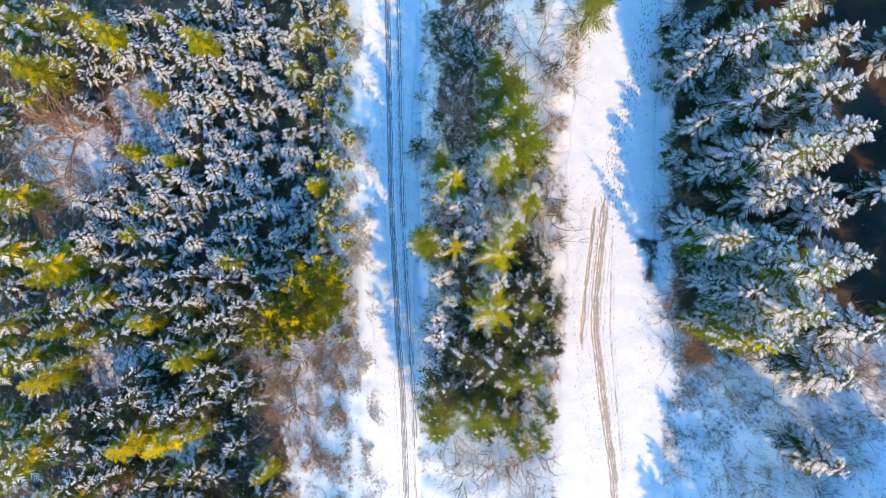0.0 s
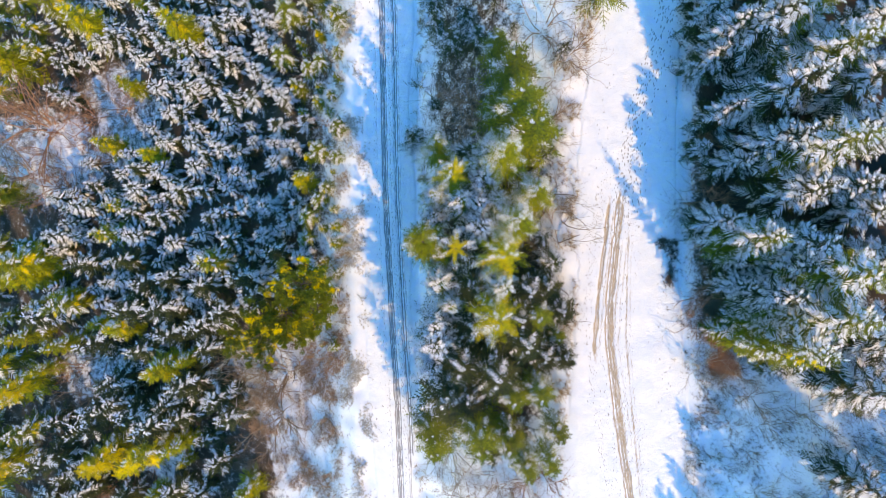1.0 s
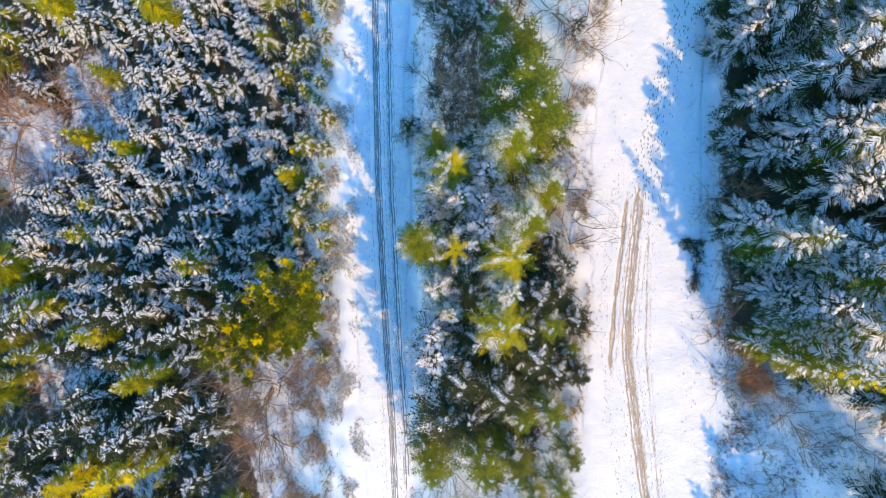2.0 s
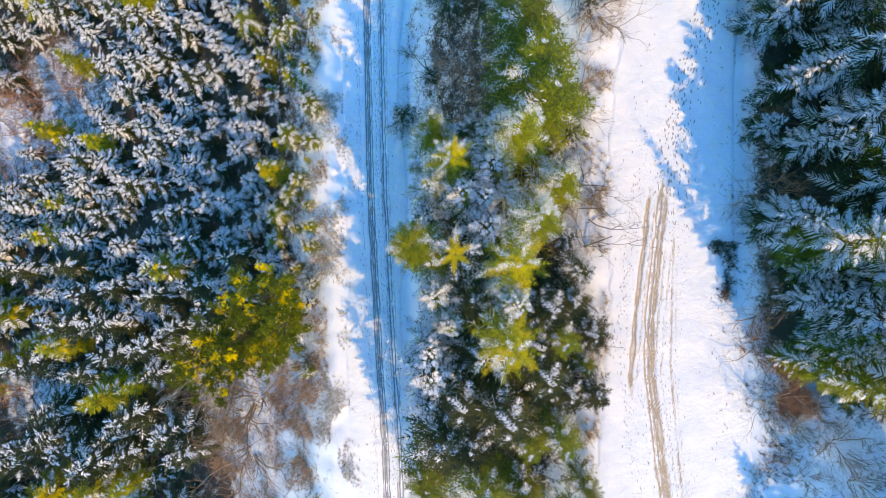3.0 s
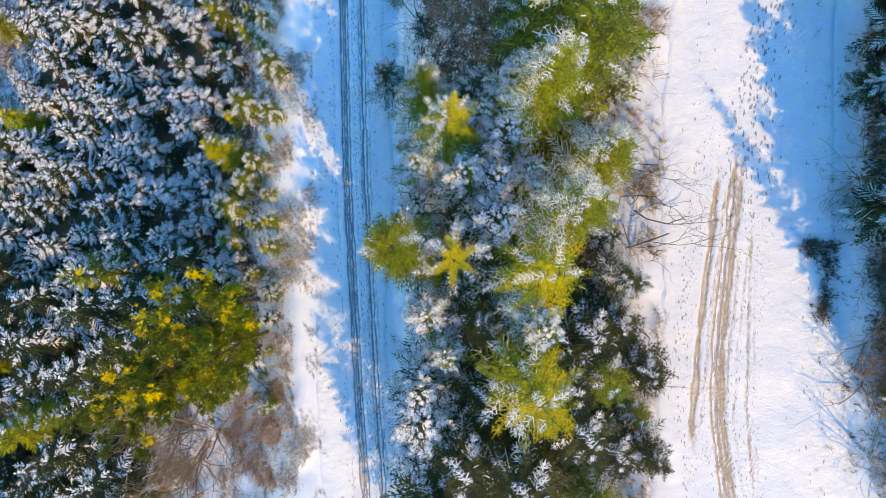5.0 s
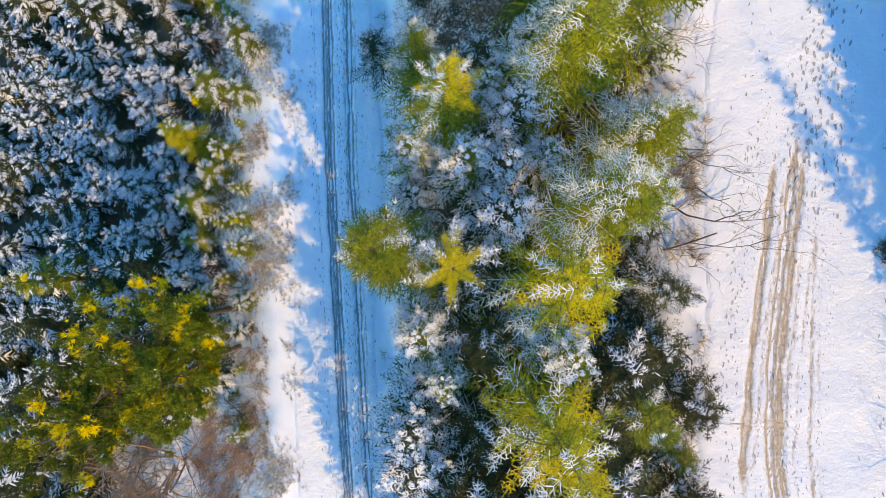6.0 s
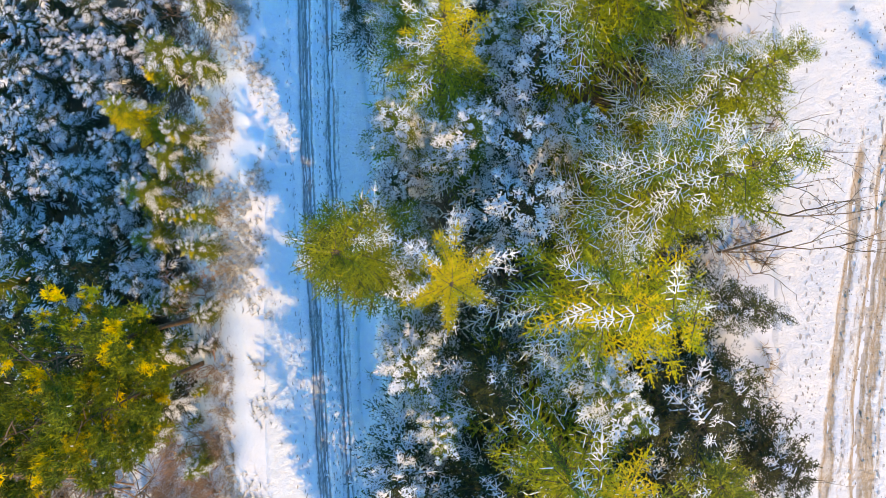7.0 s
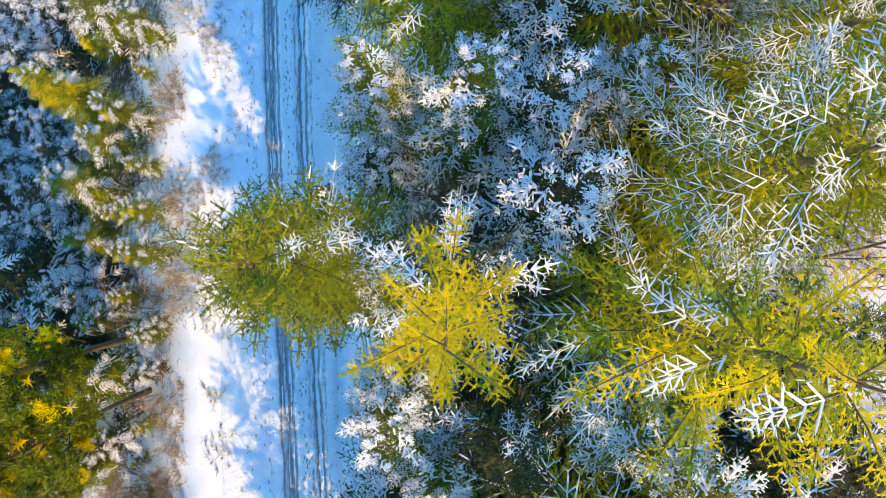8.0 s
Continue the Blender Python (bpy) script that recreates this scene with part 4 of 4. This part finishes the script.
SHRUBS_UPPER = [
    (10.4, 15.9, 4, 0), (11.6, 17.8, 4, 0), (9.5, 20.6, 5, 0), (9.0, 5.8, 8.0, 4), (9.0, 2.4, 7.6, 4), (9.2, -1.8, 6.5, 4),
    (10.4, 2.2, 4, 0), (23.3, -10.7, 5, 2), (22.8, -6.2, 3.5, 1), (22.6, -1.6, 2, 0), (27.1, -12.8, 3, 0), (30.6, -13.8, 3, 0),
    (29.1, -13.1, 3, 0), (34.3, -13.3, 3, 3), (34.9, -7.2, 5, 0), (33.5, -15.3, 3, 3), (33.0, 15.1, 6, 3), (23.8, -20.6, 1.5, 0),
    (29.1, -19.5, 2, 0), (25.4, -14.1, 1.2, 3), (10.0, 11.5, 3.5, 0), (23.2, -4.2, 3, 1), (22.9, 5.5, 2.5, 1), (11.0, 10.0, 2.5, 2), (9.2, 4.2, 7.0, 4), (9.1, 0.3, 6.6, 4), (9.4, 7.6, 6.0, 4),
]
SHRUBS_BELT = [
    (23.0, 11.0, 2.2, 1), (23.4, 9.0, 2.6, 0), (22.9, 7.2, 2.0, 1), (23.6, 4.4, 2.8, 1), (23.2, 2.6, 2.2, 0), (23.9, 0.6, 2.6, 1), (23.1, -0.4, 2.0, 1), (23.6, -2.8, 2.6, 0),
    (22.6, -5.2, 2.2, 1), (23.4, -8.6, 2.6, 0), (24.4, -10.2, 2.8, 1), (26.0, -10.8, 2.6, 0), (25.6, -15.6, 2.2, 1), (28.0, -15.2, 2.6, 0), (27.0, -17.8, 2.0, 1), (30.2, -16.4, 2.8, 3),
    (32.4, -12.0, 3.0, 1), (31.8, -19.4, 2.6, 0), (34.6, -17.6, 3.0, 0), (36.0, -11.0, 3.2, 1), (33.6, -21.5, 3.0, 3), (29.8, -22.4, 2.4, 1), (27.4, -21.0, 2.2, 0), (36.8, -15.0, 3.0, 0),
]
for rows in (SHRUBS, SHRUBS_WEST, SHRUBS_UPPER, SHRUBS_BELT):
    for k, (x, y, h, v) in enumerate(rows):
        (BROWN, RED, FROST, DARK, SPREADING)[v].put(k, x, y, h, k * 67, 1.0, "leafless shrubs")


# ---- dry grass and low brush along the verges ----
def dry_grass(name, label, count, place, material, seed, tall=0.35, blades=7, thin=0.5):
    """Tufts of thin bent blades standing in the snow."""
    r = random.Random(seed)
    verts, faces = [], []
    made = 0
    while made < count:
        x, y = place(r)
        if noise.noise((x * 0.35, y * 0.35, seed)) + r.uniform(-0.2, 0.2) < 0.12:
            continue
        made += 1
        z = ground_z(x, y)
        for _ in range(blades):
            a, h, w = r.uniform(0, 6.283), tall * r.uniform(0.5, 1.3), thin * (0.012 + 0.012 * r.random())
            dx, dy = math.cos(a), math.sin(a)
            b = len(verts)
            verts += [(x - dy * w, y + dx * w, z - 0.02), (x + dy * w, y - dx * w, z - 0.02),
                      (x + dx * h * 0.45 - dy * w * 0.7, y + dy * h * 0.45 + dx * w * 0.7, z + h * 0.7), (x + dx * h * 0.45 + dy * w * 0.7, y + dy * h * 0.45 - dx * w * 0.7, z + h * 0.7),
                      (x + dx * h * 1.1, y + dy * h * 1.1, z + h * 0.75)]
            faces += [(b, b + 1, b + 3), (b, b + 3, b + 2), (b + 2, b + 3, b + 4)]
    return tagged(link_mesh(name, verts, faces, material), label, "grass", kind="stuff")


STRAW = plain_shader("dry_straw", (0.2, 0.12, 0.06), (0.5, 0.36, 0.22), 3.0, 0.85)
HEATH = plain_shader("dark_heath", (0.05, 0.035, 0.028), (0.2, 0.13, 0.09), 3.0, 0.85)


def beside_lower(r):
    y = r.uniform(-32, 32)
    return lower_edges(y)[0] - 1.4 - abs(r.gauss(0.3, 1.3)), y


def beside_strip(r):
    y = r.uniform(-30, 32)
    return (lower_edges(y)[1] + abs(r.gauss(0, 0.8)), y) if r.random() < 0.3 else (upper_edges(y)[0] - abs(r.gauss(0, 1.2)) + 0.2, y)


def beside_upper(r):
    y = r.uniform(-28, 28)
    return upper_edges(y)[1] + r.gauss(0.9, 0.9), y


def south_west(r):
    return r.uniform(-24, -11), r.uniform(-32, -9)


def south_east(r):
    return r.uniform(22, 40), r.uniform(-26, -9)


dry_grass("dry_grass", "dry straw-coloured grass poking through snow beside the lower track", 900, beside_lower, STRAW, 71)
dry_grass("dry_grass", "dry brown grass along the wooded strip", 900, beside_strip, STRAW, 72, 0.4, 12)
dry_grass("low_brush", "dark low brush poking through snow beside the upper track", 1200, beside_upper, HEATH, 73, 0.2)
dry_grass("dry_grass", "dry brown grass in the snowy clearing", 2000, south_west, TWIG_BROWN, 74, 0.55, 12)
dry_grass("low_brush", "dark low brush in the snowy clearing", 1700, south_east, HEATH, 75, 0.24)


def belt(r):
    y = r.uniform(-11, 22)
    return upper_edges(y)[1] + 1.6 + abs(r.gauss(0.4, 0.8)), y


dry_grass("bramble_thicket", "tangled reddish-brown brambles under the upper wood", 1300, belt, TWIG_RED, 77, 0.8, 14)
dry_grass("bramble_thicket", "tangled brown brambles in the snowy clearing", 420, south_east, TWIG_BROWN, 78, 0.9, 9)


def verge(r):
    y = r.uniform(-32, 32)
    return lower_edges(y)[0] - 0.9 + r.gauss(0, 0.8), y


dry_grass("frosted_grass", "pale frosted grass on the verge of the lower track", 2400, verge, TWIG_FROST, 76, 0.2, 8, 0.8)


def brush_row(r):
    y = r.uniform(-3.4, 0.9)
    return 19.75 + 0.12 * (y + 1) + r.gauss(0, 0.25) + (1.0 if r.random() < 0.25 else 0.0), y


dry_grass("low_brush", "row of dark low brush standing in the snow beside the upper track", 150, brush_row, HEATH, 79, 0.28, 9, 1.0)

SOIL = plain_shader("crumbled_soil", (0.14, 0.11, 0.09), (0.36, 0.3, 0.25), 4.0, 0.9)


# ---- clods of soil thrown up along the ruts ----
def clods(name, label, count, place, seed):
    """Small flattened lumps of soil lying on the packed snow."""
    r = random.Random(seed)
    verts, faces = [], []
    for _ in range(count):
        x, y = place(r)
        z, a, w = ground_z(x, y) + 0.05, r.uniform(0, 6.283), r.uniform(0.01, 0.03)
        h, long = w * r.uniform(0.4, 0.8), w * r.uniform(1.0, 2.4)
        dx, dy = math.cos(a), math.sin(a)
        b = len(verts)
        verts += [(x + dx * w, y + dy * long, z), (x - dy * w, y + dx * w, z), (x - dx * w, y - dy * long, z), (x + dy * w, y - dx * w, z), (x, y, z + h)]
        faces += [(b, b + 1, b + 4), (b + 1, b + 2, b + 4), (b + 2, b + 3, b + 4), (b + 3, b, b + 4)]
    return tagged(link_mesh(name, verts, faces, SOIL), label, "soil", kind="stuff")


def on_upper(r):
    y = r.uniform(-24, 9)
    x = float(np.interp(y, [p[0] for p in UP_LINE], [p[1] for p in UP_LINE]))
    return x + r.choice((-1.7, -1.4, -0.7, -0.2, 0.5, 1.1, 1.6, 2.1)) + r.gauss(0, 0.22), y


def on_lower(r):
    y = r.uniform(-32, 32)
    return float(np.interp(y, [p[0] for p in LOW_LINE], [p[1] for p in LOW_LINE])) + r.choice((-0.5, 0.4, 0.8, 1.0, 2.1)) + r.gauss(0, 0.15), y


clods("soil_clods", "dark crumbs of soil scattered over the upper track", 2000, on_upper, 81)
clods("soil_clods", "dark crumbs of soil along the ruts of the lower track", 900, on_lower, 82)
